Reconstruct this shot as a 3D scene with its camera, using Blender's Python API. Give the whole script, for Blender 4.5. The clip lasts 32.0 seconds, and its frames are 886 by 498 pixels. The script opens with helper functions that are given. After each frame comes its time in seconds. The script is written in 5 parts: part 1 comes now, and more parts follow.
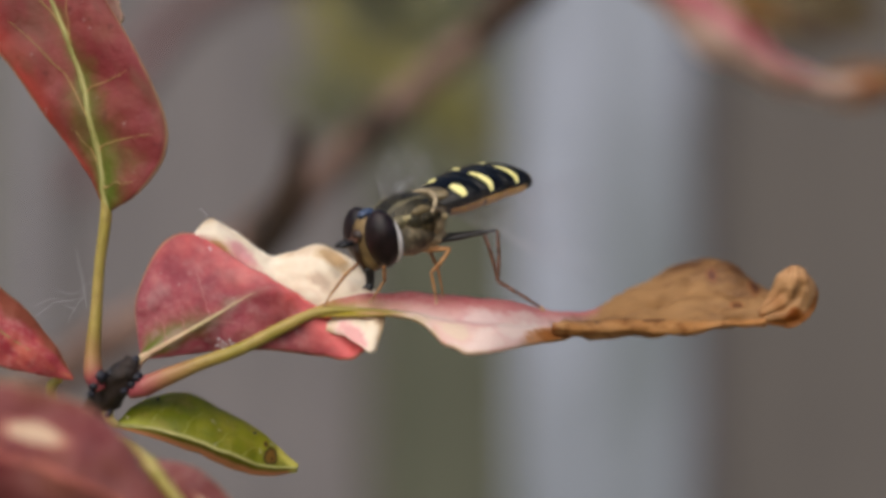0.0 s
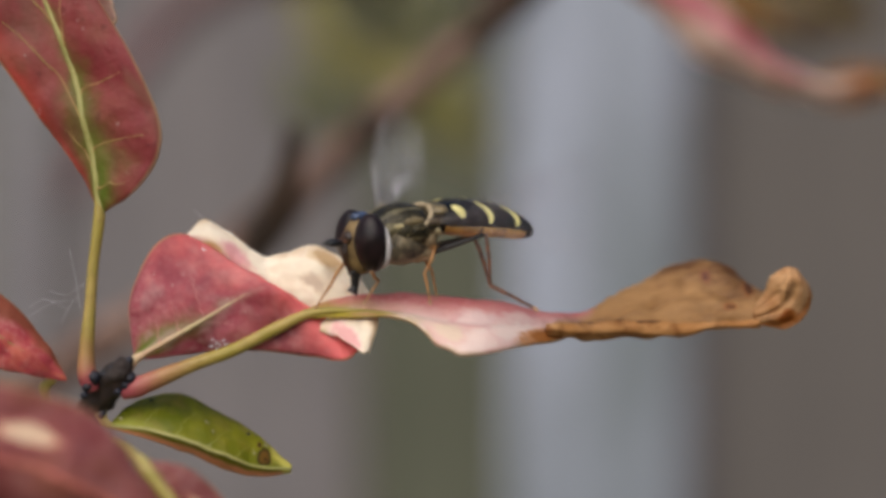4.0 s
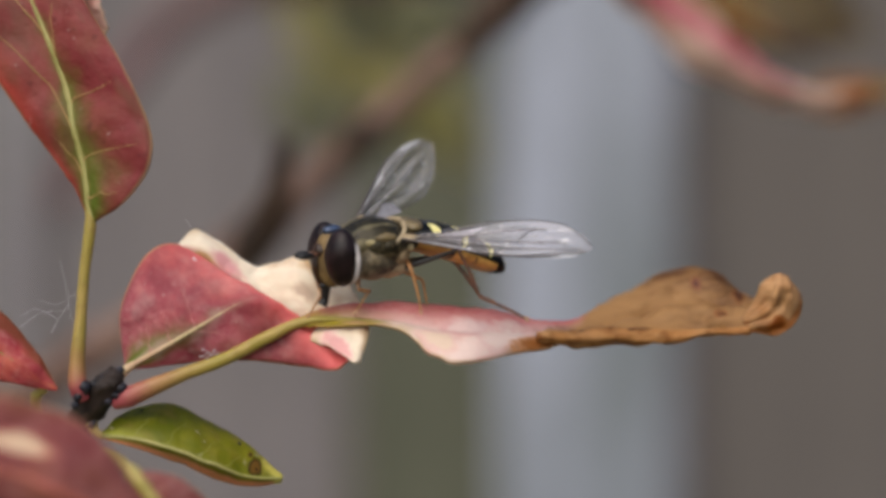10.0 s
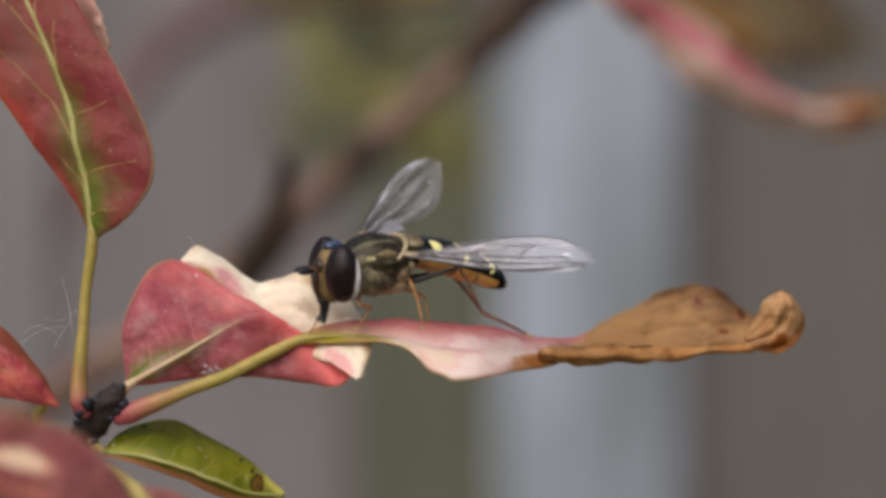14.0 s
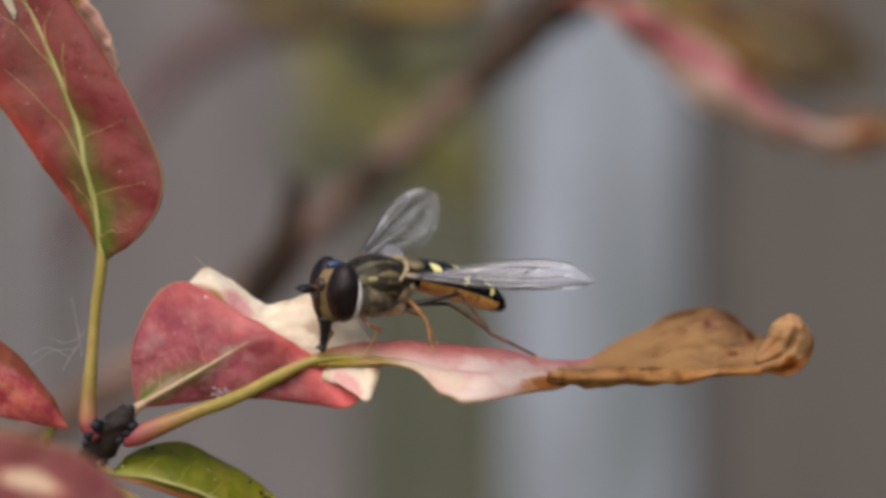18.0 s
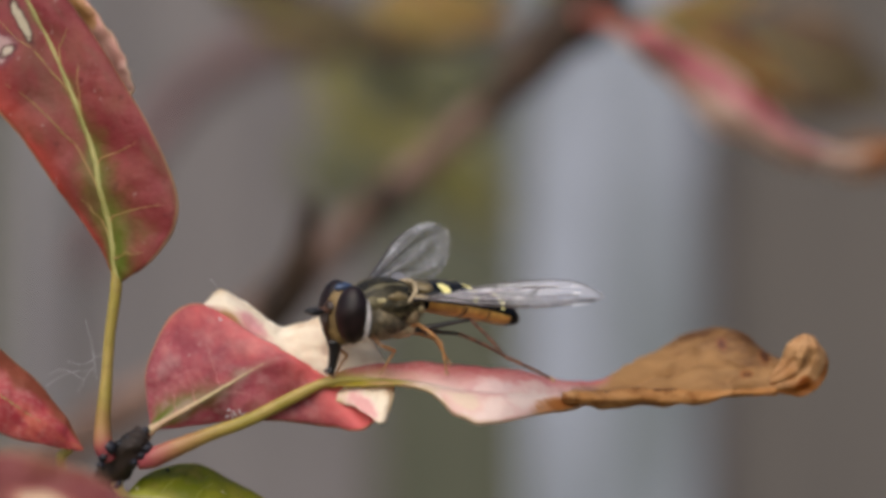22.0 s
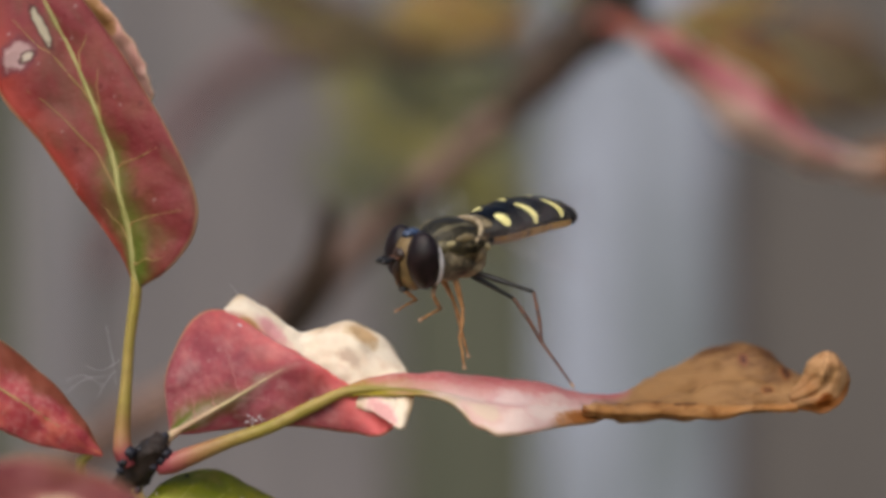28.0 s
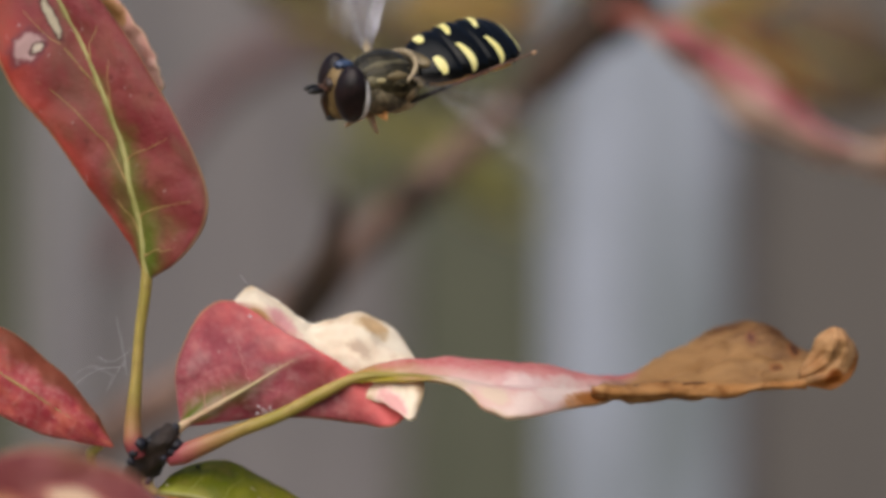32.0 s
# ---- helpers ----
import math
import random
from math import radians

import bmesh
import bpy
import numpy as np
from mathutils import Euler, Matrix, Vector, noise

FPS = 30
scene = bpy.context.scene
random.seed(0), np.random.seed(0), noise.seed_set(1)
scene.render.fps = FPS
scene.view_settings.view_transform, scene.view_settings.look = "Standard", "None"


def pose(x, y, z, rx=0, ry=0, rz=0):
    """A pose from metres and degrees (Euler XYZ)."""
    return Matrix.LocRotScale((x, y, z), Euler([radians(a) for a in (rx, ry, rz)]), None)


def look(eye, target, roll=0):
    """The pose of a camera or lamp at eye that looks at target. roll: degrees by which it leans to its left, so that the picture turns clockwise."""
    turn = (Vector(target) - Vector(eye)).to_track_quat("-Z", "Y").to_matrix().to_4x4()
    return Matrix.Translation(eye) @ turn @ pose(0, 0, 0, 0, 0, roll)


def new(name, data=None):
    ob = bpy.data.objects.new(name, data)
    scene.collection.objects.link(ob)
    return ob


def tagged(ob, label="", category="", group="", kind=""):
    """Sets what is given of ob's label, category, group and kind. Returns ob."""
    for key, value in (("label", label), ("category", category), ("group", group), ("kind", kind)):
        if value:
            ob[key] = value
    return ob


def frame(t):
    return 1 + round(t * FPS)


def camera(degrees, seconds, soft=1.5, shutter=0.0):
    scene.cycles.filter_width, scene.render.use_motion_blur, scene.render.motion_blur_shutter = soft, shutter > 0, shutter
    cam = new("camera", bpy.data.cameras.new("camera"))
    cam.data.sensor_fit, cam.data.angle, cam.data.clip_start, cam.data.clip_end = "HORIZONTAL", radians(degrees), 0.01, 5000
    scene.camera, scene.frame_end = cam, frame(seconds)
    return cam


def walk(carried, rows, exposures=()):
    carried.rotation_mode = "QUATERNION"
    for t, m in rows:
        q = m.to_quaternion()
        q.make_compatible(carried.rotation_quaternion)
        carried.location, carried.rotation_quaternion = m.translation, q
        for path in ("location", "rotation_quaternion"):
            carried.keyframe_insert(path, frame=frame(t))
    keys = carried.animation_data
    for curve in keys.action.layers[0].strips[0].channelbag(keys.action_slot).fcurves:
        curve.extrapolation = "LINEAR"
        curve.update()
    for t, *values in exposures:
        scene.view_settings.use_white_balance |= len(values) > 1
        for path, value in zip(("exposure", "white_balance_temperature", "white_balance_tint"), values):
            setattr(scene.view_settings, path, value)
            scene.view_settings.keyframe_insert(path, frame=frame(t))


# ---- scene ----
# A hoverfly on a shrub twig. Plans are in millimetres about a point 1.2 m over the ground: x right, y away, z up.
MM = 0.001
CENTRE = Vector((0, 0, 1.2))
REACH = 123.7  # camera to the twig
cam = camera(18, 32.0, soft=3.9, shutter=0.5)
cam.data.dof.use_dof = True
cam.data.dof.focus_distance = REACH * MM
cam.data.dof.aperture_fstop = 28

# seconds, turn to the left and tilt up in degrees, drift right and up in millimetres
PATH = (
    (0, 0.2952, -0.1817, 0.0250, 0.0500),
    (0.5, 0.2589, -0.1813, 0.0236, 0.0472),
    (1, 0.2273, -0.1803, 0.0222, 0.0444),
    (1.5, 0.2044, -0.1790, 0.0208, 0.0417),
    (2, 0.1904, -0.1777, 0.0194, 0.0389),
    (2.5, 0.1855, -0.1765, 0.0181, 0.0361),
    (3, 0.1805, -0.1708, 0.0167, 0.0333),
    (3.5, 0.1665, -0.1609, 0.0153, 0.0306),
    (5.5, 0.1463, -0.1467, 0.0097, 0.0194),
    (6, 0.1239, -0.1275, 0.0083, 0.0167),
    (6.5, 0.0923, -0.0999, 0.0069, 0.0139),
    (7, 0.0602, -0.0766, 0.0056, 0.0111),
    (7.5, 0.0369, -0.0574, 0.0042, 0.0083),
    (8, 0.0230, -0.0338, 0.0028, 0.0056),
    (8.5, 0.0137, -0.0103, 0.0014, 0.0028),
    (9, 0.0000, 0.0087, 0.0000, -0.0000),
    (9.5, -0.0177, 0.0324, 0.0000, -0.0037),
    (10, -0.0313, 0.0608, 0.0000, -0.0075),
    (10.5, -0.0359, 0.0891, 0.0000, -0.0112),
    (11, -0.0356, 0.1175, 0.0000, -0.0150),
    (11.5, -0.0310, 0.1545, 0.0000, -0.0188),
    (12, -0.0269, 0.2005, 0.0000, -0.0225),
    (12.5, -0.0315, 0.2468, 0.0000, -0.0263),
    (13, -0.0313, 0.2928, 0.0000, -0.0300),
    (13.5, -0.0133, 0.3432, 0.0000, -0.0337),
    (14, 0.0087, 0.4071, 0.0000, -0.0375),
    (14.5, 0.0382, 0.5118, -0.0031, -0.0435),
    (16.5, 0.0857, 0.6512, -0.0156, -0.0677),
    (17, 0.1285, 0.7468, -0.0188, -0.0738),
    (17.5, 0.1537, 0.8118, -0.0219, -0.0798),
    (18, 0.1832, 0.8771, -0.0250, -0.0858),
    (18.5, 0.2173, 0.9421, -0.0281, -0.0919),
    (19, 0.2471, 1.0068, -0.0312, -0.0979),
    (19.5, 0.2723, 1.0715, -0.0344, -0.1040),
    (20, 0.3018, 1.1319, -0.0375, -0.1100),
    (20.5, 0.3426, 1.1853, -0.0350, -0.1105),
    (21, 0.3880, 1.2388, -0.0325, -0.1110),
    (21.5, 0.4338, 1.2922, -0.0300, -0.1115),
    (22, 0.4792, 1.3411, -0.0275, -0.1120),
    (22.5, 0.5200, 1.3766, -0.0250, -0.1125),
    (23, 0.5567, 1.3991, -0.0225, -0.1130),
    (23.5, 0.5935, 1.4169, -0.0200, -0.1135),
    (24, 0.6256, 1.4302, -0.0175, -0.1140),
    (24.5, 0.6534, 1.4348, -0.0150, -0.1145),
    (25, 0.6898, 1.4393, -0.0125, -0.1150),
    (25.5, 0.7493, 1.4526, -0.0271, -0.1150),
    (27.5, 0.8019, 1.4619, -0.0854, -0.1150),
    (28, 0.8438, 1.4576, -0.1000, -0.1150),
    (28.5, 0.8721, 1.4506, -0.1063, -0.1194),
    (29, 0.9048, 1.4396, -0.1125, -0.1237),
    (29.5, 0.9372, 1.4194, -0.1188, -0.1281),
    (30, 0.9612, 1.3902, -0.1250, -0.1325),
    (30.5, 0.9719, 1.3569, -0.1313, -0.1369),
    (31, 0.9864, 1.3280, -0.1375, -0.1413),
    (31.5, 1.0101, 1.3077, -0.1438, -0.1456),
    (32, 1.0301, 1.2915, -0.1500, -0.1500),
)
walk(cam, [(t, pose(x * MM, -REACH * MM, 1.2 + z * MM, 90 + tilt, 0, turn)) for t, turn, tilt, x, z in PATH])

# hoverfly body: seconds, x, z, roll, pitch, heading, lift of the abdomen
FLY = (
    (0, -2.28, 0.79, -5.3, 16.2, 215.5, 10.5),
    (1, -2.37, 0.60, -4.0, 13.4, 213.5, 8.3),
    (2, -2.29, 0.53, -4.7, 10.5, 212.6, 5.2),
    (3, -2.28, 0.40, -6.0, 8.6, 212.3, 2.2),
    (3.5, -2.28, 0.40, -6.6, 8.2, 212.0, 0.9),
    (5.5, -2.44, 0.29, -8.5, 5.3, 211.5, -4.6),
    (6, -2.49, 0.28, -8.9, 5.0, 211.2, -5.6),
    (7, -2.72, 0.27, -9.8, 5.6, 210.1, -7.0),
    (8, -2.92, 0.24, -11.0, 6.1, 209.6, -8.7),
    (9, -3.00, 0.17, -9.2, 6.3, 208.0, -11.9),
    (10, -3.10, 0.20, -11.7, 6.6, 208.5, -11.8),
    (11, -3.07, 0.16, -12.4, 5.0, 208.8, -12.5),
    (12, -3.11, 0.18, -12.8, 5.0, 208.7, -12.5),
    (13, -3.15, 0.23, -13.3, 5.7, 208.1, -11.8),
    (14, -3.15, 0.21, -13.7, 5.8, 207.9, -10.5),
    (14.5, -3.11, 0.21, -13.7, 5.9, 207.8, -9.9),
    (16.5, -3.43, 0.25, -13.2, 5.2, 208.8, -8.0),
    (17, -3.47, 0.32, -12.9, 4.1, 209.8, -8.0),
    (18, -3.53, 0.23, -12.3, 3.4, 210.4, -7.8),
    (19, -3.63, 0.21, -12.0, 4.1, 210.4, -7.3),
    (20, -3.65, 0.25, -11.0, 3.6, 208.8, -7.5),
    (21, -3.70, 0.19, -11.1, 3.6, 209.9, -4.6),
    (22, -3.76, 0.19, -10.0, 3.2, 209.7, -2.4),
    (23, -3.90, 0.25, -9.6, 3.5, 211.2, 0.8),
    (23.5, -3.86, 0.36, -9.3, 4.0, 213.1, 2.9),
    (24, -3.67, 0.52, -8.9, 6.7, 216.0, 5.1),
    (24.5, -3.31, 0.62, -9.0, 9.8, 219.1, 7.5),
    (25, -2.95, 0.82, -9.8, 13.5, 220.4, 10.2),
    (25.5, -2.67, 1.17, -10.7, 13.8, 220.2, 11.9),
    (27.5, -1.74, 2.31, -12.4, 11.8, 217.3, 13.7),
    (28, -1.73, 3.09, -13.1, 10.8, 216.0, 12.7),
    (28.5, -1.80, 4.26, -15.5, 11.0, 213.1, 14.0),
    (29, -2.08, 5.57, -18.5, 11.0, 209.7, 15.4),
    (29.5, -2.54, 6.86, -21.3, 10.5, 208.1, 16.5),
    (30, -3.09, 7.93, -24.1, 10.6, 207.1, 18.1),
    (30.5, -3.76, 8.69, -25.6, 9.5, 207.3, 17.9),
    (31, -4.40, 9.22, -27.4, 8.9, 208.1, 18.1),
    (31.5, -4.81, 9.76, -26.2, 9.8, 208.3, 18.3),
    (32, -5.11, 10.11, -25.5, 9.2, 208.7, 18.8),
)
# dry leaf: seconds and the dip of its tip in degrees
DIP = (
    (0, -0.077),
    (1, -0.229),
    (2, -0.152),
    (3, -0.000),
    (3.5, -0.033),
    (5.5, 0.005),
    (6, 0.078),
    (7, -0.268),
    (8, -0.155),
    (9, 0.000),
    (10, -0.309),
    (11, -0.000),
    (12, -0.155),
    (13, -0.351),
    (14, -0.160),
    (14.5, -0.155),
    (16.5, -0.348),
    (17, -0.271),
    (18, -0.116),
    (19, -0.196),
    (20, -0.274),
    (21, -0.229),
    (22, -0.274),
    (23, -0.196),
    (23.5, -0.274),
    (24, -0.229),
    (24.5, -0.265),
    (25, -0.538),
    (25.5, -0.342),
    (27.5, 0.324),
    (28, 0.717),
    (28.5, 0.362),
    (29, 0.045),
    (29.5, -0.187),
    (30, -0.467),
    (30.5, -1.097),
    (31, -1.367),
    (31.5, -0.895),
    (32, -0.616),
)

# ---- light: a bright overcast sky ----
world = bpy.data.worlds.new("overcast_sky")
scene.world = world
world.use_nodes = True
wn = world.node_tree.nodes
sky = wn.new("ShaderNodeTexSky")
sky.sky_type = "NISHITA"
sky.sun_disc = False
sky.sun_elevation, sky.sun_rotation = radians(47), radians(-155)
sky.air_density, sky.dust_density, sky.ozone_density = 1.0, 4.0, 1.0
world.node_tree.links.new(sky.outputs["Color"], wn["Background"].inputs["Color"])
wn["Background"].inputs["Strength"].default_value = 0.1
sun_data = bpy.data.lights.new("sun", "SUN")
sun_data.energy, sun_data.angle, sun_data.color = 2.0, radians(85), (1.0, 0.97, 0.93)
sun = new("sun", sun_data)
sun.matrix_world = look((-1.0, -2.2, 3.8), (0, 0, 1.2))
scene.view_settings.exposure = 0.09


# ---- materials ----
def srgb(r, g, b):
    return tuple((c / 255 / 12.92 if c < 11 else ((c / 255 + 0.055) / 1.055) ** 2.4) for c in (r, g, b)) + (1,)


class Nodes:
    """A material and short ways to wire its nodes."""

    def __init__(self, name):
        self.mat = bpy.data.materials.new(name)
        self.mat.use_nodes = True
        self.tree = self.mat.node_tree
        self.bsdf = self.tree.nodes["Principled BSDF"]
        self.out = self.tree.nodes["Material Output"]

    def put(self, socket, value):
        if isinstance(value, bpy.types.NodeSocket):
            self.tree.links.new(value, socket)
        else:
            socket.default_value = value

    def add(self, kind, **values):
        node = self.tree.nodes.new(kind)
        for key, value in values.items():
            self.put(node.inputs[key], value)
        return node

    def math(self, op, a, b=0.0, clamp=False):
        node = self.tree.nodes.new("ShaderNodeMath")
        node.operation, node.use_clamp = op, clamp
        self.put(node.inputs[0], a)
        self.put(node.inputs[1], b)
        return node.outputs[0]

    def mix(self, fac, a, b):
        node = self.tree.nodes.new("ShaderNodeMix")
        node.data_type = "RGBA"
        self.put(node.inputs[0], fac)
        self.put(node.inputs[6], a)
        self.put(node.inputs[7], b)
        return node.outputs[2]

    def step(self, value, low, high):
        node = self.add("ShaderNodeMapRange")
        node.interpolation_type = "SMOOTHSTEP"
        self.put(node.inputs[0], value)
        self.put(node.inputs[1], low)
        self.put(node.inputs[2], high)
        return node.outputs[0]

    def where(self):
        return self.add("ShaderNodeTexCoord").outputs["Object"]

    def noise(self, scale, detail=4.0, stretch=None, rough=0.55):
        at = self.where()
        if stretch:
            node = self.add("ShaderNodeMapping")
            self.put(node.inputs["Vector"], at)
            node.inputs["Scale"].default_value = stretch
            at = node.outputs[0]
        node = self.add("ShaderNodeTexNoise", Vector=at, Scale=scale, Detail=detail, Roughness=rough)
        return node.outputs["Fac"]

    def bump(self, height, strength, distance):
        node = self.add("ShaderNodeBump", Strength=strength, Distance=distance, Height=height)
        self.put(self.bsdf.inputs["Normal"], node.outputs[0])
        return node.outputs[0]

    def done(self, color=None, rough=0.5, metal=0.0, spec=0.5):
        if color is not None:
            self.put(self.bsdf.inputs["Base Color"], color)
        self.put(self.bsdf.inputs["Roughness"], rough)
        self.put(self.bsdf.inputs["Metallic"], metal)
        self.bsdf.inputs["Specular IOR Level"].default_value = spec
        return self.mat


def plain(name, a, b, scale, rough=0.5, bump=0.2, spec=0.5, metal=0.0, stretch=None):
    """Two tones in noise at two scales, with fine relief."""
    n = Nodes(name)
    big, fine = n.noise(scale, 3, stretch), n.noise(scale * 7, 4, stretch)
    both = n.step(n.math("ADD", n.math("MULTIPLY", big, 0.65), n.math("MULTIPLY", fine, 0.35)), 0.34, 0.66)
    if bump:
        n.bump(fine, bump, 0.6 / scale / 7)
    return n.done(n.mix(both, a, b), rough, metal, spec)


def leaf_material(name, main, other, base, dry, masks, base_reach=(0.2, 0.35), rough=0.45, spots=0.0, under=None, blots=(), stain=0.75, base_low=False, blend=0.3, bloom=0.42, thin=0.28, fleck=0.3, ragged_edge=0.9, streak=None, dust=0.0, halo=None, soft=0.09):
    """A leaf blade. u runs from base to tip, v across it from -1 to 1. masks: rows (a, b, c) that dry or recolour the
    blade where a*u + b*v + c > 0.
    """
    n = Nodes(name)
    uv = n.add("ShaderNodeSeparateXYZ", Vector=n.add("ShaderNodeUVMap").outputs[0])
    u = uv.outputs[0]
    v = n.math("MULTIPLY_ADD", uv.outputs[1], 2.0)
    v.node.inputs[2].default_value = -1.0
    wide, mid, fine = n.noise(190, 3), n.noise(700, 5), n.noise(3800, 4)
    color = n.mix(n.step(n.math("ADD", wide, n.math("MULTIPLY", mid, 0.6)), 0.62, 0.98), main, other)
    color = n.mix(n.math("MULTIPLY", n.step(mid, 0.52, 0.75), fleck), color, base)
    color = n.mix(n.math("MULTIPLY", n.step(n.math("ADD", n.math("MULTIPLY", fine, 0.6), n.math("MULTIPLY", wide, 0.5)), 0.5, 0.75), bloom), color, srgb(228, 190, 178))
    reach = n.math("ADD", n.math("DIVIDE", u, base_reach[0]), n.math("DIVIDE", uv.outputs[1] if base_low else n.math("ABSOLUTE", v), base_reach[1]))
    reach = n.math("ADD", reach, n.math("MULTIPLY", mid, 1.2))
    if under:
        low = n.math("ADD", v, n.math("MULTIPLY", n.math("SUBTRACT", wide, 0.5), 0.8))
        color = n.mix(n.step(low, under[0], under[0] - blend), color, under[1])
    color = n.mix(n.step(reach, 2.0, 1.0), color, base)
    if streak:
        run = n.add("ShaderNodeCombineXYZ", X=n.math("MULTIPLY", u, streak[1]), Y=n.math("MULTIPLY", v, streak[2]))
        lines = n.add("ShaderNodeTexNoise", Vector=run.outputs[0], Scale=1.0, Detail=5.0, Roughness=0.6)
        color = n.mix(n.math("MULTIPLY", n.step(lines.outputs["Fac"], 0.46, 0.68), streak[3]), color, streak[0])
    if halo:
        near = n.math("ADD", n.math("DIVIDE", n.math("ABSOLUTE", v), halo[1]), n.math("ADD", n.math("DIVIDE", u, halo[2]), n.math("MULTIPLY", n.math("SUBTRACT", mid, 0.5), 1.6)))
        color = n.mix(n.math("MULTIPLY", n.step(near, 1.0, 0.3), halo[3]), color, halo[0])
    total = None
    for a, b, c in masks:
        m = n.math("ADD", n.math("ADD", n.math("MULTIPLY", u, a), n.math("MULTIPLY", v, b)), c)
        m = n.math("ADD", m, n.math("MULTIPLY", n.math("SUBTRACT", n.math("ADD", mid, wide), 1.0), ragged_edge))
        m = n.step(m, 0.04 - soft, 0.04 + soft)
        total = m if total is None else n.math("MAXIMUM", total, m)
    if total is not None:
        marks = n.step(n.math("ADD", n.noise(330, 5, (0.6, 1, 1.4)), n.math("MULTIPLY", n.noise(1500, 3), 0.25)), 0.55, 0.82)
        dried = n.mix(n.math("MULTIPLY", marks, stain), dry[0], dry[1])
        color = n.mix(total, color, dried)
    if spots:
        color = n.mix(n.math("MULTIPLY", n.step(n.noise(1500, 2), 0.66, 0.74), spots), color, srgb(70, 30, 28))
    ragged = n.noise(2300, 4) if blots else None
    for bu, bv, ru, rv, inside, rim in blots:
        du, dv = n.math("DIVIDE", n.math("SUBTRACT", u, bu), ru), n.math("DIVIDE", n.math("SUBTRACT", v, bv), rv)
        far = n.math("SQRT", n.math("ADD", n.math("MULTIPLY", du, du), n.math("MULTIPLY", dv, dv)))
        far = n.math("ADD", far, n.math("ADD", n.math("MULTIPLY", n.math("SUBTRACT", ragged, 0.5), 1.1), n.math("MULTIPLY", n.math("SUBTRACT", mid, 0.5), 0.8)))
        color = n.mix(n.step(far, 1.35, 0.9), color, rim)
        color = n.mix(n.step(far, 1.0, 0.6), color, inside)
    if dust:
        color = n.mix(n.math("MULTIPLY", n.step(n.noise(2600, 2), 0.68, 0.76), dust), color, srgb(220, 204, 196))
    color = n.mix(n.math("MULTIPLY", n.step(n.math("ABSOLUTE", v), 0.96, 0.99), 0.4), color, srgb(216, 190, 140))
    normal = n.bump(n.math("ADD", mid, n.math("MULTIPLY", fine, 0.4)), 0.45, 0.00025)
    n.done(color, n.math("ADD", n.math("MULTIPLY", mid, 0.3), rough - 0.1), 0.0, 0.25)
    through_it = n.add("ShaderNodeBsdfTranslucent", Color=color, Normal=normal)
    both = n.add("ShaderNodeMixShader", Fac=thin)
    n.put(both.inputs[1], n.bsdf.outputs[0])
    n.put(both.inputs[2], through_it.outputs[0])
    n.put(n.out.inputs["Surface"], both.outputs[0])
    return n.mat


def stalk_material(name, foot, shaft, other, reach):
    """A leaf stalk that turns from its foot's colour to the shaft's."""
    n = Nodes(name)
    u = n.add("ShaderNodeSeparateXYZ", Vector=n.add("ShaderNodeUVMap").outputs[0]).outputs[0]
    grain, streak = n.noise(600, 4), n.noise(2600, 3)
    color = n.mix(n.step(grain, 0.35, 0.65), shaft, other)
    edge = n.math("ADD", u, n.math("MULTIPLY", n.math("SUBTRACT", grain, 0.5), reach * 0.8))
    color = n.mix(n.step(edge, reach * 1.3, reach * 0.25), color, foot)
    color = n.mix(n.math("MULTIPLY", n.step(streak, 0.5, 0.75), 0.25), color, srgb(120, 84, 60))
    n.bump(streak, 0.3, 0.0001)
    return n.done(color, 0.45, 0.0, 0.4)


CREAM = (srgb(244, 224, 194), srgb(176, 136, 100))
TAN = (srgb(206, 162, 110), srgb(116, 64, 30))
M_leaf_up = leaf_material("red_leaf", srgb(134, 52, 56), srgb(150, 73, 70), srgb(98, 114, 36), CREAM, (), (0.5, 0.95), halo=(srgb(116, 114, 54), 0.3, 0.9, 0.8), spots=0.35, bloom=0.05, fleck=0.08, under=(-0.45, srgb(180, 68, 54)), blend=0.7, streak=(srgb(118, 82, 62), 5, 1.6, 0.55), dust=0.35,
                          blots=((0.7, -0.6, 0.034, 0.24, srgb(196, 160, 156), srgb(124, 60, 66)), (0.685, -0.5, 0.012, 0.1, srgb(206, 190, 170), srgb(80, 34, 40)), (0.735, -0.2, 0.06, 0.06, srgb(190, 178, 152), srgb(70, 36, 34))))
# the mask paints the tip half lighter, against the shade on its curl
M_leaf_mid = leaf_material("red_leaf_cream_edge", srgb(150, 62, 76), srgb(182, 94, 106), srgb(98, 124, 24), (srgb(244, 122, 120), srgb(242, 172, 164)), ((1.3, 0.2, -0.66),), (0.34, 0.75), fleck=0.06, bloom=0.2, ragged_edge=0.7, soft=0.4, streak=(srgb(186, 148, 146), 9, 2.2, 0.5), dust=0.4, spots=0.12, halo=(srgb(190, 156, 142), 0.3, 0.62, 0.7))
M_leaf_low = leaf_material("green_leaf", srgb(96, 104, 10), srgb(132, 130, 22), srgb(168, 170, 70), (srgb(190, 184, 86), srgb(176, 160, 70)), ((2.4, 0.0, -2.15),), (0.3, 0.6), bloom=0.0, fleck=0.2, under=(-0.3, srgb(222, 150, 104)), blend=0.35, spots=0.35, streak=(srgb(146, 124, 60), 6, 2, 0.4), dust=0.5,
                           blots=((0.835, 0.4, 0.038, 0.3, srgb(112, 80, 24), srgb(38, 20, 8)), (0.842, 0.34, 0.006, 0.06, srgb(30, 16, 10), srgb(60, 36, 14)), (0.79, 0.7, 0.012, 0.1, srgb(60, 34, 14), srgb(120, 96, 30))))
